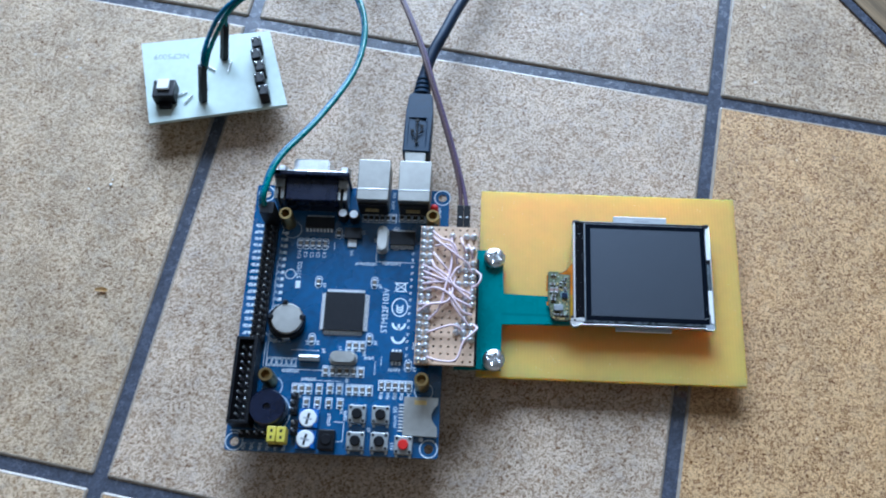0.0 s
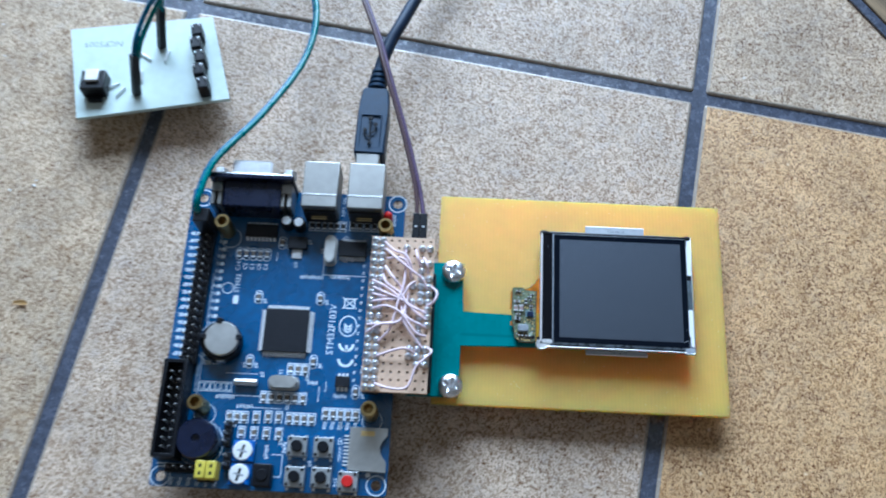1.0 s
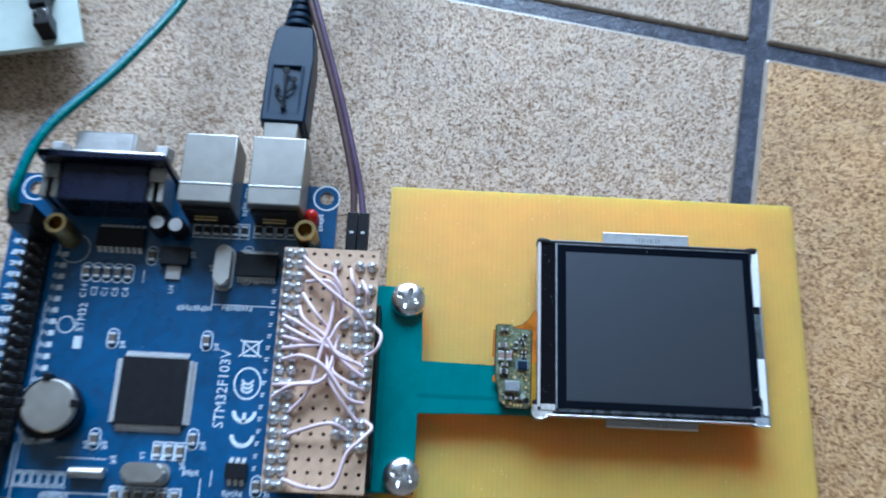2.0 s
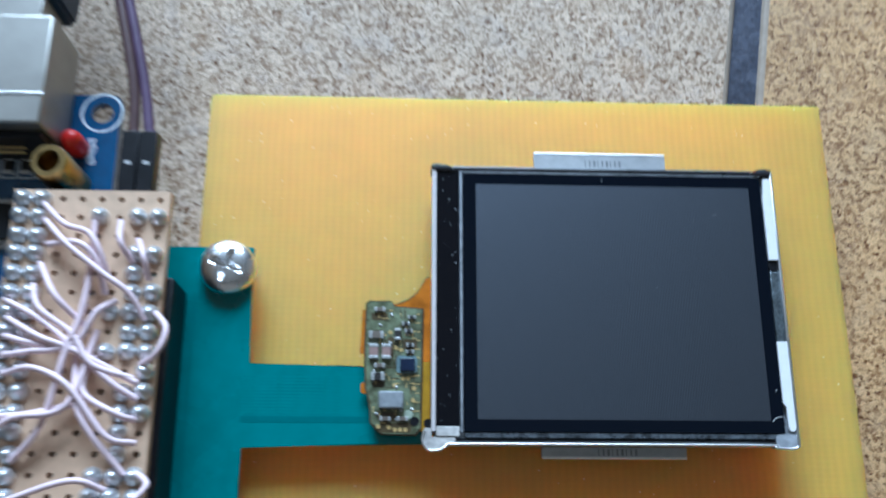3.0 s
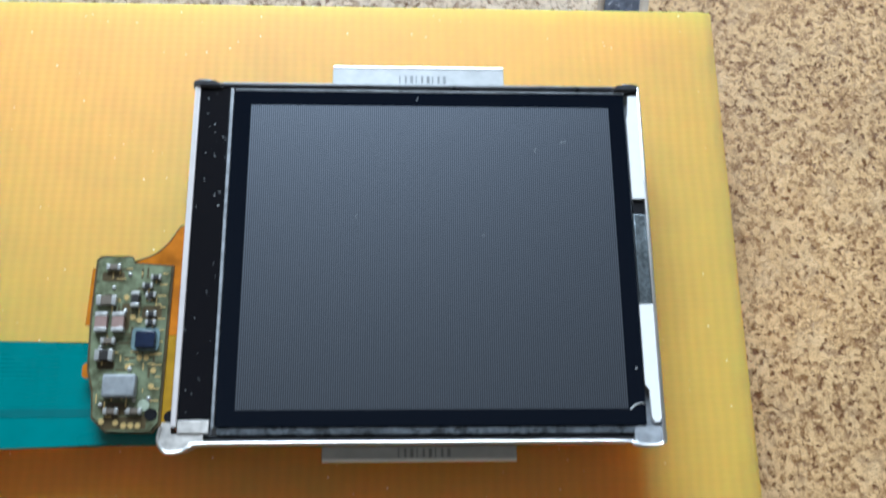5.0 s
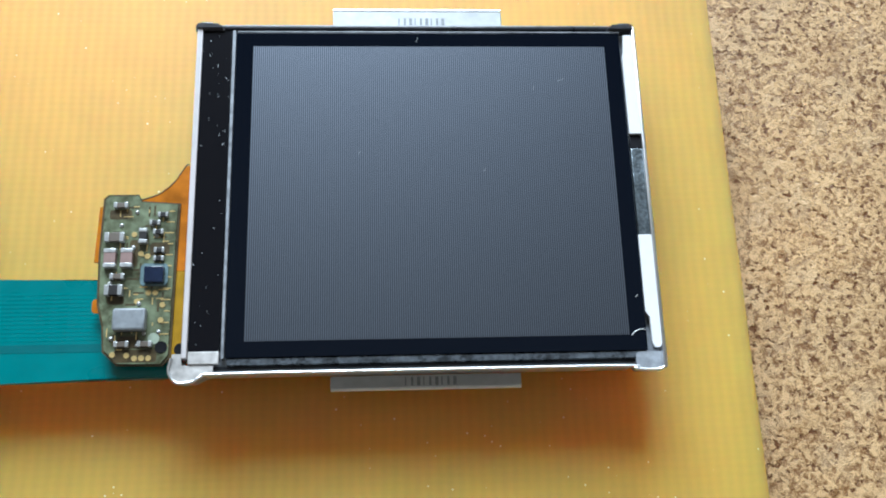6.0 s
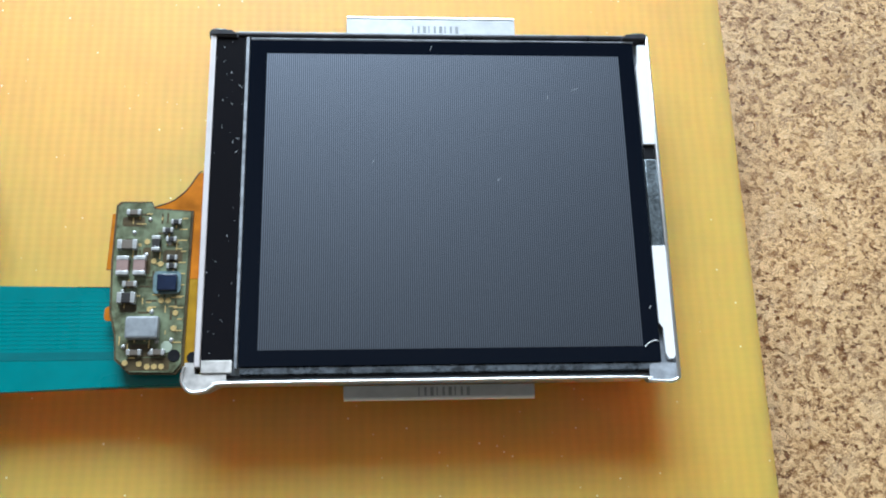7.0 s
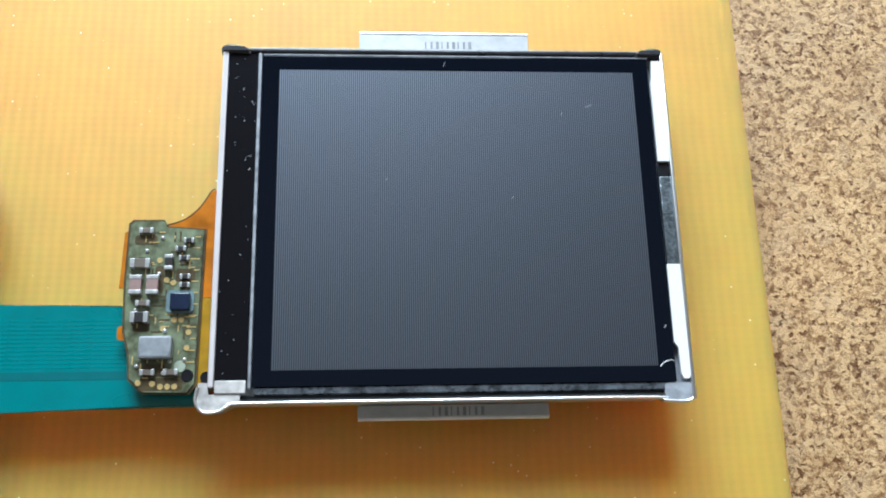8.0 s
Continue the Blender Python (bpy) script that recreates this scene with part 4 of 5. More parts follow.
for x, y, w, h in ((-118.3, 17.2, 14, 0.16), (-97.6, 3.5, 0.2, 12), (-90.5, -2.0, 14, 0.2), (-120, -36.0, 10, 0.16), (-112.5, -46.6, 12, 0.16), (-95.3, -41.5, 0.2, 5),
                   (-104.5, -64.0, 0.2, 6.6), (-106.3, -67.3, 3.4, 0.2), (-106.3, -60.7, 3.4, 0.2), (-134.2, -38, 0.2, 9)):
    bar(x, y, w, h)
for x, y, n in ((-113.6, -36.0, 2), (-99.4, -36.6, 2), (-119.6, -33.2, 2), (-104.2, -58.4, 4), (-87.6, -51.0, 2),
                (-109.6, -60.0, 5), (-95.9, -62.9, 2), (-122.6, 12.6, 2), (-103.0, 9.2, 2), (-98.4, 6.3, 2), (-75.5, 18.2, 5), (-92.8, 20.6, 4), (-92.6, 24.6, 3), (-82.2, -33.0, 3),
                (-104.6, -45.8, 3), (-120.4, -52.0, 2), (-113.6, -56.9, 2), (-105.6, -56.9, 2)):
    tag_bars(x, y, n)
for x, y, w, h in ((-127.9, -39.0, 11.0, 0.2), (-127.9, -42.0, 11.0, 0.2), (-119.5, -43.0, 13.0, 0.2), (-113.2, 3.6, 0.2, 3.0), (-93.2, -38.9, 0.2, 3.2), (-133.3, -24.0, 0.2, 42.0)):
    bar(x, y, w, h)
for k in range(6):
    outline_box(-132.3 + 1.75 * k, -40.5, 1.35, 2.1, 0.2)
part("silkscreen", silk, SILK, board, "printed outlines and part-number bars")
for n, (x, y, rr) in enumerate(((-129.0, -26.6, 6.6), (-130.0, -58.4, 6.8), (-129.2, 9.4, 3.2), (-130.0, -49.3, 3.2), (-77.9, -49.0, 3.0))):
    part("printed_ring", ring(x, y, SZ0, SZ1, rr, rr + 0.22), SILK, board)
lettering("STM32F103V", -93.0, -20.3, PCB_TOP + 0.014, 3.1, 90, SILK, "printed_text", board, "white printed chip type running upwards")
lettering("STM32", -125.1, -6.2, PCB_TOP + 0.014, 2.3, 90, SILK, "printed_text", board, "small white printed letters running upwards")
lettering("micro SD", -87.2, -58.2, PCB_TOP + 0.014, 1.9, 90, SILK, "printed_text", board)
lettering("U4", -106.8, 1.0, PCB_TOP + 0.014, 1.7, 90, SILK, "printed_text", board)
lettering("Y1", -107.7, -34.9, PCB_TOP + 0.014, 1.7, 90, SILK, "printed_text", board)
lettering("RST", -87.6, -68.0, PCB_TOP + 0.014, 1.7, 90, SILK, "printed_text", board)
bm = box(-126.0, -13.2, SZ0, -124.3, -10.4, SZ1)
part("printed_logo", ring(-128.2, -8.0, SZ0, SZ1, 1.65, 1.95, bm=bm), SILK, board)
# conformity marks: C and E arcs, three nested arcs in an oval, a crossed-out bin
bm = ring(-87.8, -29.9, SZ0, SZ1, 1.75, 2.6, 20, a0=-180, a1=0)
ring(-87.9, -24.9, SZ0, SZ1, 1.75, 2.6, 20, bm, -180, 0)
box(-88.25, -27.3, SZ0, -87.45, -25.2, SZ1, bm=bm)
part("printed_mark", bm, SILK, board)
bm = bmesh.new()
ring(0, 0, SZ0, SZ1, 2.6, 2.95, 32, bm)
bm.transform(Matrix.Translation((-87.9, -19.0, 0)) @ Matrix.Diagonal((1, 1.2, 1, 1)))
for k in range(3):
    ring(-87.9, -18.0 - 0.9 * k, SZ0, SZ1, 0.9, 1.4, 14, bm, -170, -10)
part("printed_mark", bm, SILK, board)
bm = bmesh.new()
for a in (38, -38):
    box(-91.0, -11.55, SZ0, -85.0, -11.2, SZ1, bm=bm, m=turn_at(-88.0, -11.4, a))
for x, y, w, h in ((-88, -9.9, 3.4, 0.4), (-88, -13.0, 3.0, 0.4), (-89.6, -11.4, 0.35, 2.7), (-86.4, -11.4, 0.35, 2.7)):
    box(x - w / 2, y - h / 2, SZ0 + 0.004, x + w / 2, y + h / 2, SZ1 + 0.006, bm=bm)
part("printed_mark", bm, SILK, board)


def gull_chip(name, x0, y0, x1, y1, t, sides, pitch, reach, label):
    """A flat moulded chip with bent leads along the given sides."""
    ob = part(name, box(x0, y0, PCB_TOP + 0.15, x1, y1, PCB_TOP + t, 0.14), EPOXY, board, label)
    w = pitch * 0.31
    bm = box(-w, 0, 0.45 * t, w, reach * 0.5, 0.55 * t + 0.08)
    box(-w, reach * 0.45, 0.02, w, reach, 0.2, bm=bm)
    box(-w, reach * 0.42, 0.03, w, reach * 0.52, 0.6 * t, bm=bm)
    lead = mesh_of("lead", bm, LEADS)
    for s in sides:
        span = (x1 - x0) if s in "NS" else (y1 - y0)
        n = int((span - 0.8) / pitch) + 1
        for k in range(n):
            o = (k - (n - 1) / 2) * pitch
            x = (x0 + x1) / 2 + o if s in "NS" else (x1 if s == "E" else x0)
            y = (y0 + y1) / 2 + o if s in "EW" else (y1 if s == "N" else y0)
            put("lead", lead, ob, x, y, PCB_TOP, {"N": 0, "S": 180, "E": -90, "W": 90}[s])
    return ob


gull_chip("microcontroller", -114.4, -28.7, -100.4, -14.6, 1.5, "NSEW", 0.5, 1.45, "square black microcontroller with fine leads")
gull_chip("interface_chip", -124.4, 9.9, -114.0, 14.3, 1.6, "NS", 1.27, 1.1, "black interface chip")
gull_chip("interface_chip", -93.0, 4.4, -83.9, 9.6, 1.6, "NS", 0.65, 1.1, "black serial chip with close leads")
gull_chip("memory_chip", -90.3, -39.0, -85.8, -35.7, 1.5, "NS", 1.27, 1.2, "small black memory chip")
reg = part("regulator", box(-109.8, 6.3, PCB_TOP + 0.1, -103.6, 10.4, PCB_TOP + 1.7, 0.15), EPOXY, board, "black voltage regulator")
part("heat_tab", box(-108.4, 3.2, PCB_TOP, -105.2, 6.3, PCB_TOP + 0.5, 0.06), BRIGHT, reg)
part("transistor", box(-93.4, 8.7, PCB_TOP, -91.7, 10.2, PCB_TOP + 1.0, 0.1), EPOXY, board)
# crystals
for x0, y0, x1, y1 in ((-97.4, 1.4, -93.9, 10.9), (-110.9, -40.5, -101.9, -36.7)):
    bm = plate(rounded(x0, y0, x1, y1, min(x1 - x0, y1 - y0) / 2 - 0.1, 8), [], PCB_TOP + 0.05, PCB_TOP + 3.4)
    bmesh.ops.bevel(bm, geom=[e for e in bm.edges if e.verts[0].co.z > PCB_TOP + 3 and e.verts[1].co.z > PCB_TOP + 3], offset=0.4, segments=3, affect="EDGES")
    c = part("crystal", bm, STEEL, board, "oval metal crystal can")
    part("flange", plate(rounded(x0 - 0.35, y0 - 0.35, x1 + 0.35, y1 + 0.35, min(x1 - x0, y1 - y0) / 2, 8), [], PCB_TOP, PCB_TOP + 0.5), STEEL, c)
bm = can(0, 0, 0, 7.2, 1.15, 0.2, 18, m=Matrix.Translation((-121.8, -39.0, PCB_TOP + 1.2)) @ Matrix.Rotation(radians(90), 4, "Y"))
part("crystal", bm, STEEL, board, "slim metal tube crystal lying down")
# coin cell in its holder
bat = part("cell_holder", can(-127.2, -26.6, PCB_TOP, PCB_TOP + 4.2, 6.4, 0.4, 40), BLACK, board, "round black coin-cell holder")
part("coin_cell", can(-126.6, -26.4, PCB_TOP + 4.0, PCB_TOP + 5.9, 5.5, 0.35, 40), STEEL, bat, "dull silver coin cell")
for x, y in ((-127.8, -20.6), (-132.3, -26.0), (-121.2, -25.8)):
    part("retaining_clip", box(x - 0.9, y - 0.8, PCB_TOP + 3.5, x + 0.9, y + 0.8, PCB_TOP + 6.3, 0.2), BLACK, bat)
part("contact_spring", box(-128.0, -33.3, PCB_TOP + 0.2, -125.5, -32.4, PCB_TOP + 3.6, 0.2), BRIGHT, bat)
# electrolytic capacitors, lamp
for x, y in ((-110.6, 14.7), (-106.5, 14.3)):
    c = part("electrolytic_capacitor", can(x, y, PCB_TOP, PCB_TOP + 4.9, 2.0, 0.3, 24), BLACK, board, "small black electrolytic capacitor")
    part("top", can(x, y, PCB_TOP + 4.85, PCB_TOP + 5.1, 1.55, 0.1, 24), BRIGHT, c, "bright metal top")
part("indicator_lamp", turned(((1.5, PCB_TOP), (1.5, PCB_TOP + 3.0), (1.35, PCB_TOP + 3.9), (0.9, PCB_TOP + 4.5), (0.3, PCB_TOP + 4.7)), 20, -77.3, 18.6), RED, board, "red indicator lamp", 70)
# brass standoffs stand right through the board and carry it
for x, y in ((-130.5, 11.7), (-77.5, 12.8), (-131.0, -47.4), (-78.5, -47.0)):
    prof = ((2.3, GROUND), (2.5, GROUND + 0.2), (2.5, 18.9), (2.25, 19.5), (1.55, 19.5), (1.35, 18.6), (1.3, 14.0), (0.1, 13.8))
    part("standoff", turned(prof, 24, x, y), BRASS, board, "tall hollow brass standoff", 30)
# double pin strip along the edge
unit = mesh_of("pin_block", box(-2.5, -1.25, 0, 2.5, 1.25, 2.5, 0.25), BLACK)
# Strip pins stand in shade, which is put into their darker metal colour.
pin = mesh_of("pin", box(-0.3, -0.3, 0, 0.3, 0.3, 5.4, 0.1), SHADED_PIN)
for k in range(19):
    x, y = -136.6 - 0.02 * k, 12.6 - k * 2.54
    u = put("pin_block", unit, board, x, y, PCB_TOP)
    put("pin", pin, u, x - 1.27, y, PCB_TOP + 2.4), put("pin", pin, u, x + 1.27, y, PCB_TOP + 2.4)
# box header
bm = box(-142.5, -64.0, PCB_TOP, -135.2, -34.2, PCB_TOP + 2.0)
for a in ((-142.5, -64.0, -141.4, -34.2), (-136.3, -64.0, -135.2, -34.2), (-141.4, -64.0, -136.3, -62.9), (-141.4, -35.3, -136.3, -34.2)):
    box(a[0], a[1], PCB_TOP + 2.0, a[2], a[3], PCB_TOP + 8.6, 0.15, bm=bm)
hd = part("box_header", bm, BLACK, board, "black shrouded box header")
pin2 = mesh_of("pin", box(-0.24, -0.24, 0, 0.24, 0.24, 5.6, 0.08), BRIGHT)
for k in range(10):
    for dx in (-1.27, 1.27):
        put("pin", pin2, hd, -138.85 + dx, -37.7 - 2.54 * k, PCB_TOP + 1.8)
part("printed_edge", box(-142.6, -65.0, SZ0, -135.2, -64.6, SZ1), SILK, board)
# buzzer
part("buzzer", turned(((6.0, PCB_TOP), (6.1, PCB_TOP + 0.3), (6.1, PCB_TOP + 7.6), (5.7, PCB_TOP + 8.2), (1.3, PCB_TOP + 8.2), (1.15, PCB_TOP + 7.2), (0.1, PCB_TOP + 7.1)), 40, -129.7, -58.0), NAVY, board, "round black buzzer with a centre hole")
# jumper pins with a yellow cap
hb = mesh_of("pin_block", box(-1.25, -1.25, 0, 1.25, 1.25, 2.5, 0.22), BLACK)
for k in range(6):
    for y in (-66.3,) if k < 4 else (-66.3, -68.8):
        u = put("pin_block", hb, board, -138.0 + 2.54 * k, y, PCB_TOP)
        put("pin", pin2, u, -138.0 + 2.54 * k, y, PCB_TOP + 1.5)
bm = box(-128.6, -69.6, PCB_TOP + 2.6, -125.6, -64.4, PCB_TOP + 8.3, 0.3)
box(-125.4, -69.6, PCB_TOP + 2.6, -122.4, -64.4, PCB_TOP + 8.3, 0.3, bm=bm)
cap = part("jumper_cap", bm, YELLOW, board, "yellow jumper caps side by side")
for x in (-127.1, -123.9):
    for y in (-68.1, -65.9):
        part("slot", box(x - 0.4, y - 0.5, PCB_TOP + 8.29, x + 0.4, y + 0.5, PCB_TOP + 8.33), EPOXY, cap)
for k in range(3):
    u = put("pin_block", hb, board, -121.7, -52.8 - 2.54 * k, PCB_TOP)
    put("pin", pin2, u, -121.7, -52.8 - 2.54 * k, PCB_TOP + 1.5)
for k in range(2):
    u = put("pin_block", hb, board, -120.8, -62.2 - 2.54 * k, PCB_TOP)
    put("pin", pin2, u, -120.8, -62.2 - 2.54 * k, PCB_TOP + 1.5)
# trimmers
for x, y in ((-116.4, -60.2), (-116.7, -67.2)):
    tr = part("trimmer", box(x - 3.2, y - 3.2, PCB_TOP, x + 3.4, y + 3.2, PCB_TOP + 1.7, 0.2), TRIMBLUE, board, "small trimmer with a white slotted dial")
    part("dial", can(x, y, PCB_TOP + 1.6, PCB_TOP + 2.7, 3.0, 0.25, 28), WHITE, tr, "white slotted dial")
    # Dial slots are flat bars with the recess's shade put into their colour.
    part("slot", box(x - 0.42, y - 2.2, PCB_TOP + 2.69, x + 0.42, y + 1.7, PCB_TOP + 2.73, m=turn_at(x, y, -12)), EPOXY, tr)
    part("notch", box(x - 1.5, y - 0.45, PCB_TOP + 2.70, x + 1.5, y + 0.1, PCB_TOP + 2.74, m=turn_at(x, y, -12)), TRIMGREY, tr)
    part("notch", box(x + 2.0, y - 2.9, PCB_TOP + 2.66, x + 2.9, y - 1.6, PCB_TOP + 2.75), TRIMBLUE, tr)
rc = part("receiver", box(-112.3, -70.7, PCB_TOP, -106.7, -64.0, PCB_TOP + 4.2, 0.4), BLACK, board, "black remote receiver block")
part("lens", can(-109.5, -67.4, PCB_TOP + 4.1, PCB_TOP + 4.6, 1.9, 0.3, 20), BLACK, rc)
# push buttons
for x, y, m, t in ((-99.9, -58.2, BLACK, "black"), (-91.9, -58.2, BLACK, "black"), (-99.8, -67.3, BLACK, "black"), (-91.8, -67.2, BLACK, "black"), (-83.7, -68.0, RED, "red")):
    bt = part("push_button", box(x - 3.0, y - 3.0, PCB_TOP, x + 3.0, y + 3.0, PCB_TOP + 3.2, 0.2), BUTTON, board, "square metal push button with a %s cap" % t)
    part("cap", can(x, y, PCB_TOP + 3.1, PCB_TOP + 4.6, 1.75, 0.25, 24), m, bt, "round %s cap" % t)
    for dx in (-2.2, 2.2):
        for dy in (-2.2, 2.2):
            part("rivet", can(x + dx, y + dy, PCB_TOP + 3.15, PCB_TOP + 3.4, 0.5, 0.1, 10), EPOXY, bt)
    for dx in (-2.3, 2.3):
        for y0, y1 in ((y - 3.8, y - 2.9), (y + 2.9, y + 3.8)):
            part("leg", box(x + dx - 0.4, y0, PCB_TOP, x + dx + 0.4, y1, PCB_TOP + 0.5), BRIGHT, bt)
# card slot with a curved front edge
arc = [(-72.7 - 2.1 * math.sin(radians(180 * k / 10)) * 1.0, -53.6 - 8.0 * k / 10) for k in range(11)]
sl = part("card_slot", plate([(-84.3, -51.4), (-72.7, -51.4)] + arc + [(-72.7, -64.7), (-84.3, -64.4)], [], PCB_TOP + 0.1, PCB_TOP + 1.7), STEEL, board, "tinned steel memory-card slot")
part("latch_window", box(-80.8, -54.0, PCB_TOP + 1.7, -76.6, -52.4, PCB_TOP + 1.74), GOLD, sl, "gilt contact window")
lead = mesh_of("lead", box(-0.85, -0.22, 0, 0.85, 0.22, 0.3), LEADS)
for k in range(9):
    put("lead", lead, sl, -85.15, -53.97 - k * 1.1, PCB_TOP)
part("solder_foot", can(-78.0, -65.5, PCB_TOP, PCB_TOP + 0.6, 0.8, 0.2, 12), SOLDER, sl)
# connectors along the back edge
for x0, x1 in ((-105.4, -93.8), (-90.5, -78.8)):
    ub = part("usb_socket", box(x0, 17.6, PCB_TOP, x1, 33.8, PCB_TOP + 11.0, 0.35), SOCKET, board, "square tinned steel data socket")
    part("fold", box(x0 + 0.1, 21.7, PCB_TOP + 11.0, x1 - 0.1, 22.1, PCB_TOP + 11.12, 0.05), BRIGHT, ub)
    part("insulator", box(x0 + 0.6, 16.6, PCB_TOP, x1 - 0.6, 17.5, PCB_TOP + 8.5, 0.15), EPOXY, ub)
    for k in range(2):
        part("pin", box(x0 + 3.0, 15.4 + 0.7 * k, PCB_TOP + 5.4, x1 - 3.6, 15.7 + 0.7 * k, PCB_TOP + 5.8, 0.05), GOLD, ub)
dsub = part("serial_socket", box(-131.2, 17.0, PCB_TOP, -112.4, 26.0, PCB_TOP + 10.0, 0.4), NAVY, board, "navy-black nine-way serial socket with steel shell")
part("mounting_plate", box(-136.2, 26.0, PCB_TOP, -108.4, 27.6, PCB_TOP + 12.4, 0.3), NAVY, dsub)
bm = plate([(-130.8, 0), (-114.8, 0), (-116.4, 8.0), (-129.2, 8.0)], [], 0, 6.0)
bm.transform(Matrix.Translation((0, 33.6, PCB_TOP + 2.2)) @ Matrix.Rotation(radians(90), 4, "X"))
bmesh.ops.bevel(bm, geom=bm.edges[:], offset=0.5, segments=2, affect="EDGES")
part("shell", bm, BRIGHT, dsub, "bright steel shell", sharp=50)
part("flange", box(-135.4, 27.6, PCB_TOP + 0.4, -109.4, 28.2, PCB_TOP + 11.6, 0.2), BRIGHT, dsub)
for x in (-133.9, -110.9):
    n = can(0, 0, 0, 3.4, 2.3, 0.3, 6, m=Matrix.Translation((x, 28.2, PCB_TOP + 6.2)) @ Matrix.Rotation(radians(-90), 4, "X"))
    part("hex_nut", n, BRIGHT, dsub)
    bk = box(x - 1.9, 18.2, PCB_TOP, x - 0.5, 26.0, PCB_TOP + 8.2, 0.2)
    box(x + 0.4, 18.2, PCB_TOP, x + 1.8, 26.0, PCB_TOP + 8.2, 0.2, bm=bk)
    box(x - 1.9, 22.6, PCB_TOP + 7.6, x + 1.8, 26.0, PCB_TOP + 8.9, 0.2, bm=bk)
    part("bracket", bk, STEEL, dsub)

# ---------------------------------------------------------------- cables
usb = thing("usb_cable", -84, 52, 9.0, "black data cable with a square moulded plug", "cable")
prof = [(-90.1, 38.4), (-79.9, 38.2), (-79.4, 55.5), (-79.9, 63.6), (-80.6, 64.6), (-88.2, 64.9), (-89.0, 64.0), (-89.7, 55.8)]
bm = plate(prof, [], 9.4, 19.2)
for v in bm.verts:
    if v.co.z > 15 and v.co.y > 60:
        v.co.z -= 1.9
bmesh.ops.bevel(bm, geom=bm.edges[:], offset=0.6, segments=3, affect="EDGES")
plug = part("plug", bm, PLUG, usb, "moulded dark plug body")
part("shell", box(-89.0, 33.8, PCB_TOP + 1.2, -81.4, 38.4, PCB_TOP + 9.0, 0.3), SOCKET, usb, "dull steel plug shell")
bm = bmesh.new()
for x0, y0, x1, y1 in ((-88.7, 40.2, -88.2, 53.2), (-81.9, 40.2, -81.4, 53.2), (-88.2, 40.2, -81.9, 40.7), (-88.2, 52.7, -81.9, 53.2)):
    box(x0, y0, 18.4, x1, y1, 19.15, 0.12, bm=bm)
part("grip_frame", bm, PLUG, plug, "raised frame round the mark")
# raised trident mark
bm = box(-85.35, 42.4, 19.45, -84.85, 51.0, 19.95, 0.1)
can(-85.1, 51.2, 19.45, 19.95, 0.85, 0.1, 14, bm), can(-83.3, 48.9, 19.45, 19.95, 0.75, 0.1, 14, bm)
box(-87.4, 46.2, 19.45, -86.2, 47.4, 19.95, 0.1, bm)
tube([(-85.1, 44.0, 19.7), (-86.8, 45.2, 19.7), (-86.8, 46.6, 19.7)], 0.25, 6, 4, bm)
tube([(-85.1, 45.2, 19.7), (-83.3, 46.8, 19.7), (-83.3, 48.6, 19.7)], 0.25, 6, 4, bm)
bmesh.ops.create_cone(bm, cap_ends=True, segments=3, radius1=0.9, radius2=0.8, depth=0.5, matrix=Matrix.Translation((-85.1, 42.0, 19.7)) @ Matrix.Rotation(radians(30), 4, "Z"))
part("trident_mark", bm, BLACK, plug, "raised trident mark")
for k in range(4):
    m = Matrix.Translation((-84.4 + 0.15 * k, 65.0 + 2.1 * k, 14.3)) @ Matrix.Rotation(radians(-90), 4, "X")
    part("strain_relief", can(0, 0, 0, 1.5, 3.5 - 0.25 * k, 0.3, 20, m=m), PLUG, usb)
part("cord", tube([(-84.4, 64, 14.3), (-83.9, 73, 14.3), (-81.2, 84, 14.4), (-77.2, 94, 14), (-71.0, 110.4, 11.5), (-62, 130, 7), (-50, 160, 1.0), (-40, 230, GROUND + 2.25), (-60, 330, GROUND + 2.25)], 2.25, 16), CORD, usb, sharp=80)

lead = thing("jumper_wire", -137.5, 12, 14, "glossy green-blue jumper wire plugged on the pin strip", "cable")
part("housing", box(-138.9, 9.6, PCB_TOP + 2.6, -134.0, 14.2, PCB_TOP + 14, 0.2), BLACK, lead)
part("wire", tube([(-137.2, 11.6, 21.5), (-137.6, 14.0, 24.5), (-137.0, 18.5, 25.8), (-133.6, 31.2, 24.5), (-121.6, 50.3, 20.5), (-111.0, 73.2, 16), (-108.3, 93.4, 13), (-112.0, 111, 10.5), (-121, 128, 7), (-140, 160, 2), (-190, 200, GROUND + 0.95)], 0.95), GREEN, lead, sharp=80)
# Lower blue tube is added for the blue highlight along the single wire.
part("wire", tube([(-138.4, 11.6, 21.5), (-138.8, 14.0, 23.2), (-138.3, 18.5, 24.4), (-134.9, 31.8, 23.2), (-122.8, 51.0, 19.2), (-112.1, 73.6, 14.6), (-109.2, 93.4, 11.6), (-112.8, 110.6, 9.2), (-122, 127.4, 5.6), (-141, 159, 1.0), (-191, 198, GROUND + 0.95)], 0.95), BLUEWIRE, lead, sharp=80)

# ---------------------------------------------------------------- small pale circuit board
ST = 0.7
small = thing("breakout_board", -171, 79, GROUND, "pale greenish single-sided circuit board with black headers", "circuit board")
corner = [(-192.1, 56.4), (-139.1, 66.6), (-150.8, 101.6), (-202.6, 93.7)]
part("substrate", plate(corner, [], ST - 1.6, ST), PALE, small)
for x, y in ((-186, 68), (-167, 88), (-172.5, 68), (-151, 73), (-155, 94)):
    part("trimmed_lead", can(x, y, GROUND - 5.1 + 0.0875 * (y - 79 - 0.155 * (x + 171)), ST - 1.6, 0.5, 0.1, 8), SOLDER, small, "trimmed solder lead under the board")
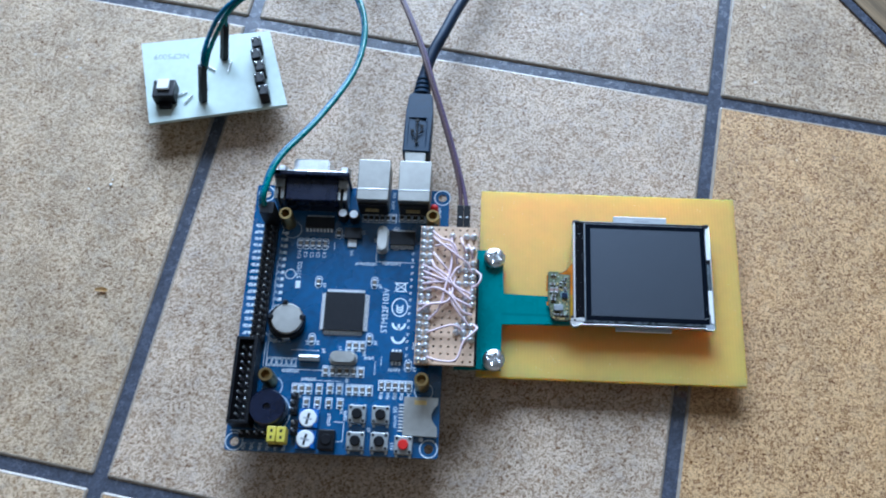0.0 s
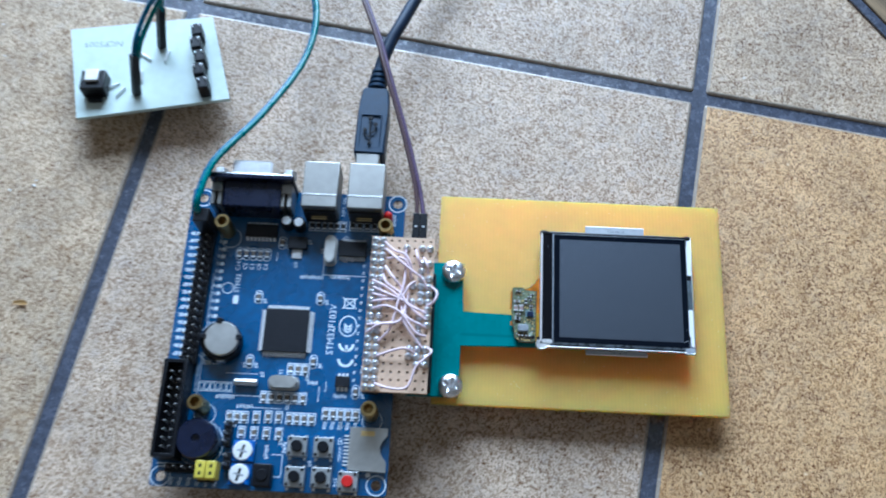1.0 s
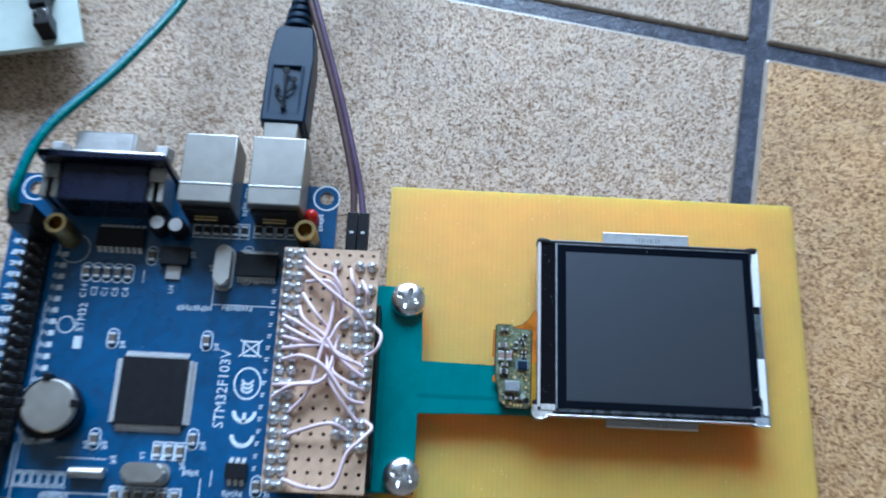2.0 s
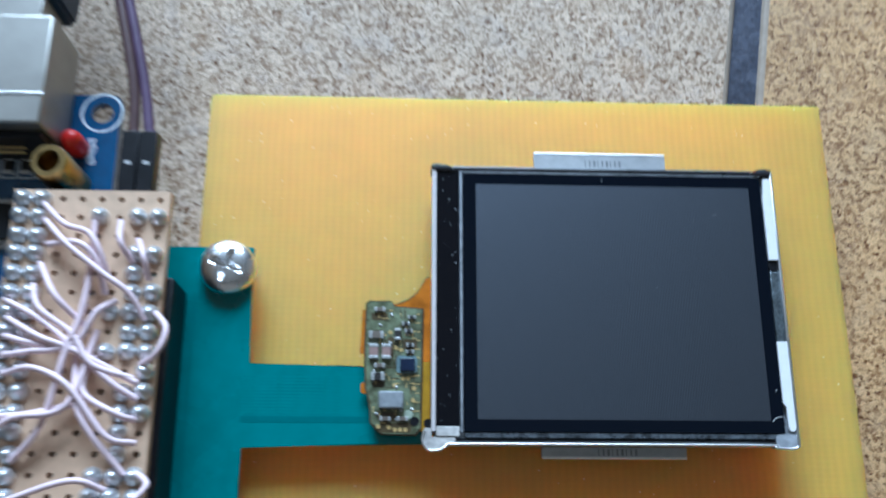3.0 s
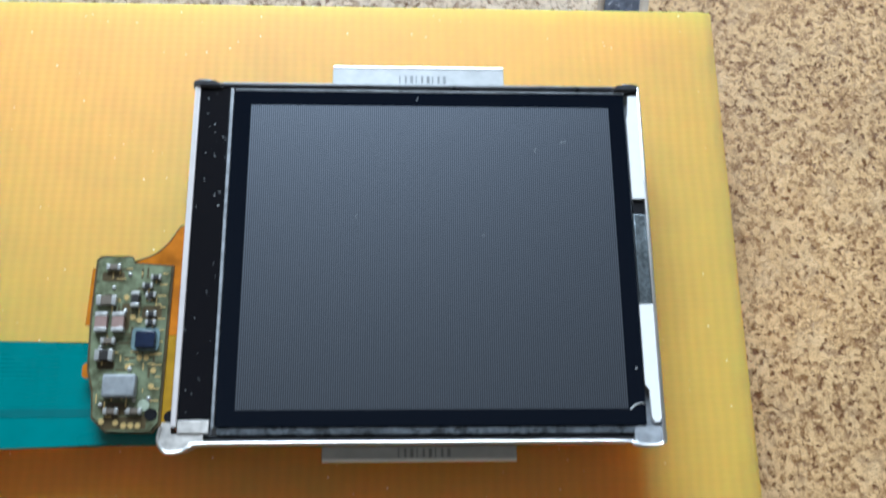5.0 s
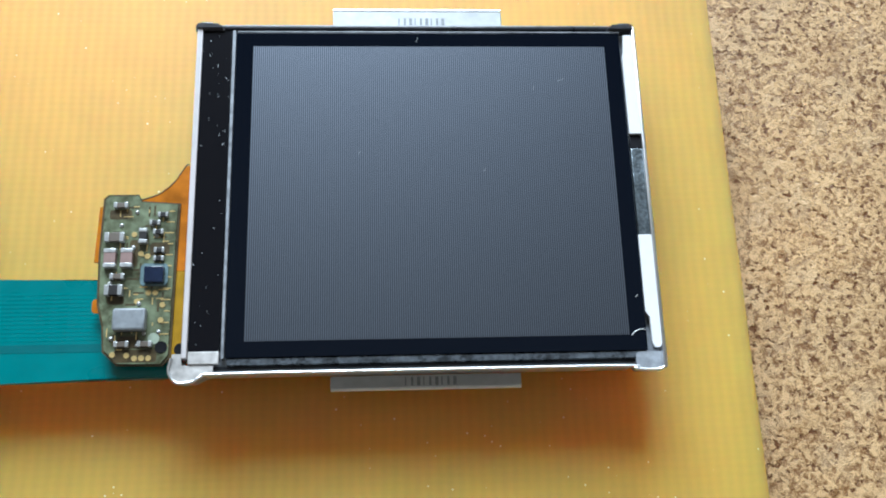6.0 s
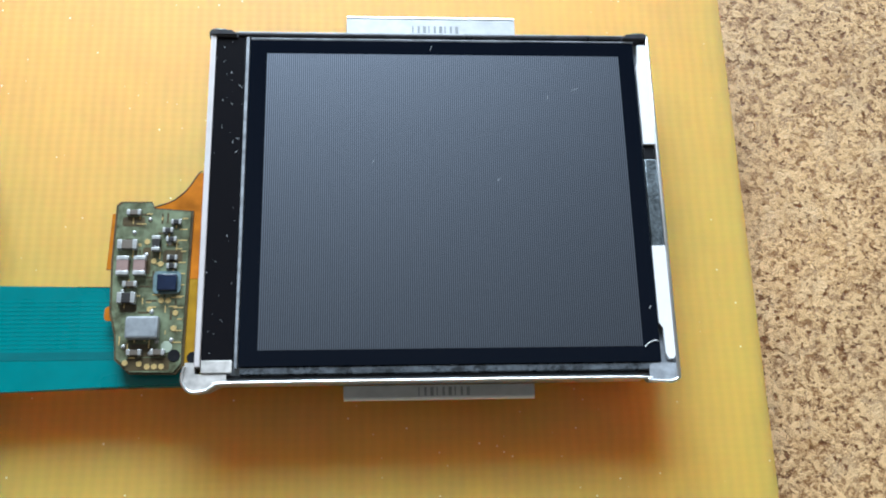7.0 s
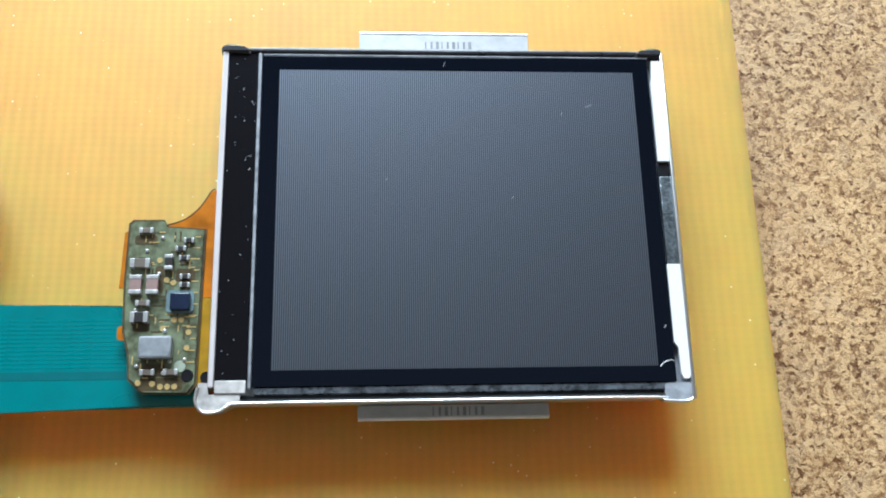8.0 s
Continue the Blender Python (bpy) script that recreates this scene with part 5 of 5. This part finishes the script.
lettering("NCP5009", -189.0, 87.9, ST + 0.014, 3.6, 184, INK, "printed_text", small, "faded upside-down lettering")
sq = turn_at(-187.0, 69.4, 4)
sw = part("slide_switch", box(-191.4, 65.0, ST, -182.8, 72.6, ST + 5.7, 0.4, m=sq), BLACK, small, "black switch block with a white key")
part("key", box(-189.6, 67.6, ST + 5.7, -184.8, 72.3, ST + 7.0, 0.4, m=sq), WHITE, sw, "white square key")
part("base", box(-189.6, 62.8, ST, -184.6, 65.0, ST + 1.8, 0.3, m=sq), BLACK, sw)
blk = mesh_of("header_block", box(-1.9, -2.45, 0, 1.9, 2.45, 6.2, 0.45), BLACK)
for k in range(5):
    s = k / 4
    x, y = -154.2 + 5.9 * s + 0.45 * (-1) ** k, 91.4 - 22.4 * s
    u = put("header_block", blk, small, x, y, ST, 14)
    for dx in (-1.2, 1.2):
        pn = new("pin", pin2)
        pn.parent, pn.location = u, (dx * MM, 0.9 * MM, 1.6 * MM)
        BASE[pn.name] = Vector((x, y, ST))
for a, c in (((-172.6, 67.0, ST), (-170.1, 72.9, 15.5)), ((-167.3, 87.2, ST), (-164.7, 93.3, 15.5))):
    bm = tube([a, c], 1.75, 4, 0)
    part("pin_housing", bm, BLACK, small, "tall black pin housing")
for pts in (((-183.6, 68.8), (-179.8, 71.0)), ((-179.6, 65.6), (-177.2, 69.2)), ((-175.0, 84.6), (-170.2, 81.4)), ((-164.8, 80.8), (-164.2, 85.8)), ((-171.6, 72.2), (-172.6, 76.8))):
    (xa, ya), (xb, yb) = pts
    part("wire_link", tube([(xa, ya, ST - 0.2), (xa, ya, ST + 0.6), (xb, yb, ST + 0.6), (xb, yb, ST - 0.2)], 0.32, 8, 0), BRIGHT, small, "bare tinned wire link", sharp=50)
# the board stands tilted on its long solder leads
small.location = (-169.2 * MM, 75.9 * MM, (GROUND + 5.0) * MM)
small.rotation_euler = Matrix.Rotation(radians(-5), 4, Vector((0.988, 0.155, 0))).to_euler()
small.scale = (0.998, 1.035, 1.0)
lead2 = thing("jumper_wire", -169, 75, 16, "pair of green and blue jumper wires on the pale board", "cable")
part("wire", tube([(-168.9, 71.2, 18.6), (-168.3, 71.9, 21.8), (-167.5, 75.0, 24.6), (-165.6, 81.2, 27), (-161.6, 87.4, 31), (-156.4, 92.6, 33), (-146, 104, 32), (-136, 122, 22), (-136, 152, 6), (-160, 200, GROUND + 0.95)], 0.9), BLUEWIRE, lead2, sharp=80)
part("wire", tube([(-167.9, 71.2, 18.6), (-166.8, 71.9, 21.8), (-165.9, 75.5, 23.8), (-163.5, 82.0, 26), (-159.3, 88.2, 30), (-154.2, 93.4, 32), (-144, 104.6, 31), (-134, 122, 21), (-133, 152, 5), (-156, 201, GROUND + 0.95)], 0.9), GREEN, lead2, sharp=80)
part("wire", tube([(-163.1, 91.2, 17.2), (-162.7, 92.1, 20), (-162.2, 94.6, 21.6), (-160.6, 99.2, 22.5), (-155, 106, 24), (-145, 122, 18), (-141, 152, 5), (-164, 199, GROUND + 0.95)], 0.9), GREEN, lead2, sharp=80)

# ---------------------------------------------------------------- crumbs on the floor
flake = thing("dry_flake", -200.4, -12.7, GROUND, "curled tan dry flake lying on the floor tile", "crumb")
bm = bmesh.new()
grid = [[bm.verts.new((-200.4 + 2.4 * u, -12.7 + (0.9 - 0.35 * u * u) * w - 0.5 * u * u, GROUND + 0.15 + 0.9 * u * u + 0.35 * w * w)) for w in (-1, -0.3, 0.4, 1)]
        for u in (-1, -0.6, -0.2, 0.2, 0.6, 1)]
for ra, rb in zip(grid, grid[1:]):
    for k in range(3):
        bm.faces.new((ra[k], rb[k], rb[k + 1], ra[k + 1]))
bmesh.ops.solidify(bm, geom=bm.faces[:], thickness=0.25)
part("leaf", bm, FLAKE, flake, sharp=70)
for x, y, r in ((-213.1, 28.4, 0.45), (-204.8, 30.4, 0.6), (-204.4, 32.6, 0.3)):
    grit = thing("grit_grain", x, y, GROUND, "tiny white grain of grit on the floor tile", "grit", "grit on the floor")
    part("grain", turned(((0.5 * r, GROUND), (r, GROUND + 0.4 * r), (0.8 * r, GROUND + 0.9 * r), (0.2 * r, GROUND + 1.2 * r)), 7, x, y), WHITE, grit, sharp=30)

# ---------------------------------------------------------------- the floor's tiles
gap = 4.6
half = (PITCH - gap) / 2
one = bmesh.new()
bmesh.ops.create_cube(one, size=1)
for v in one.verts:
    v.co = Vector((math.copysign(half, v.co.x), math.copysign(half, v.co.y), -9 if v.co.z < 0 else 0))
bmesh.ops.bevel(one, geom=[e for e in one.edges if max(v.co.z for v in e.verts) > -1], offset=1.1, segments=4, profile=0.5, affect="EDGES")
tile = mesh_of("tile", one, STONE, sharp=9)
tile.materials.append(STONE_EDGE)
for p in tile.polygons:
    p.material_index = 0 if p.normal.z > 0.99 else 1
warm_tile = tile.copy()
warm_tile.materials[0] = STONE_WARM
brown_tile = tile.copy()
brown_tile.materials[0] = STONE_BROWN
pale_tile = tile.copy()
pale_tile.materials[0] = STONE_PALE
turn = Matrix.Rotation(radians(TILE_ANGLE), 4, "Z")
rng = random.Random(11)
for i in range(-8, 8):
    for j in range(-8, 8):
        c = turn @ Vector((PITCH * (i + 0.5), PITCH * (j + 0.5), 0)) + Vector((*CORNER, 0))
        if max(abs(c.x), abs(c.y)) > SIDE - 60:
            continue
        # Tint by place: own tone, and uneven light put into the colour.
        grey = (i, j) in ((-1, -1), (-1, 0)) or (abs(i) + abs(j) > 3 and rng.random() < 0.5)
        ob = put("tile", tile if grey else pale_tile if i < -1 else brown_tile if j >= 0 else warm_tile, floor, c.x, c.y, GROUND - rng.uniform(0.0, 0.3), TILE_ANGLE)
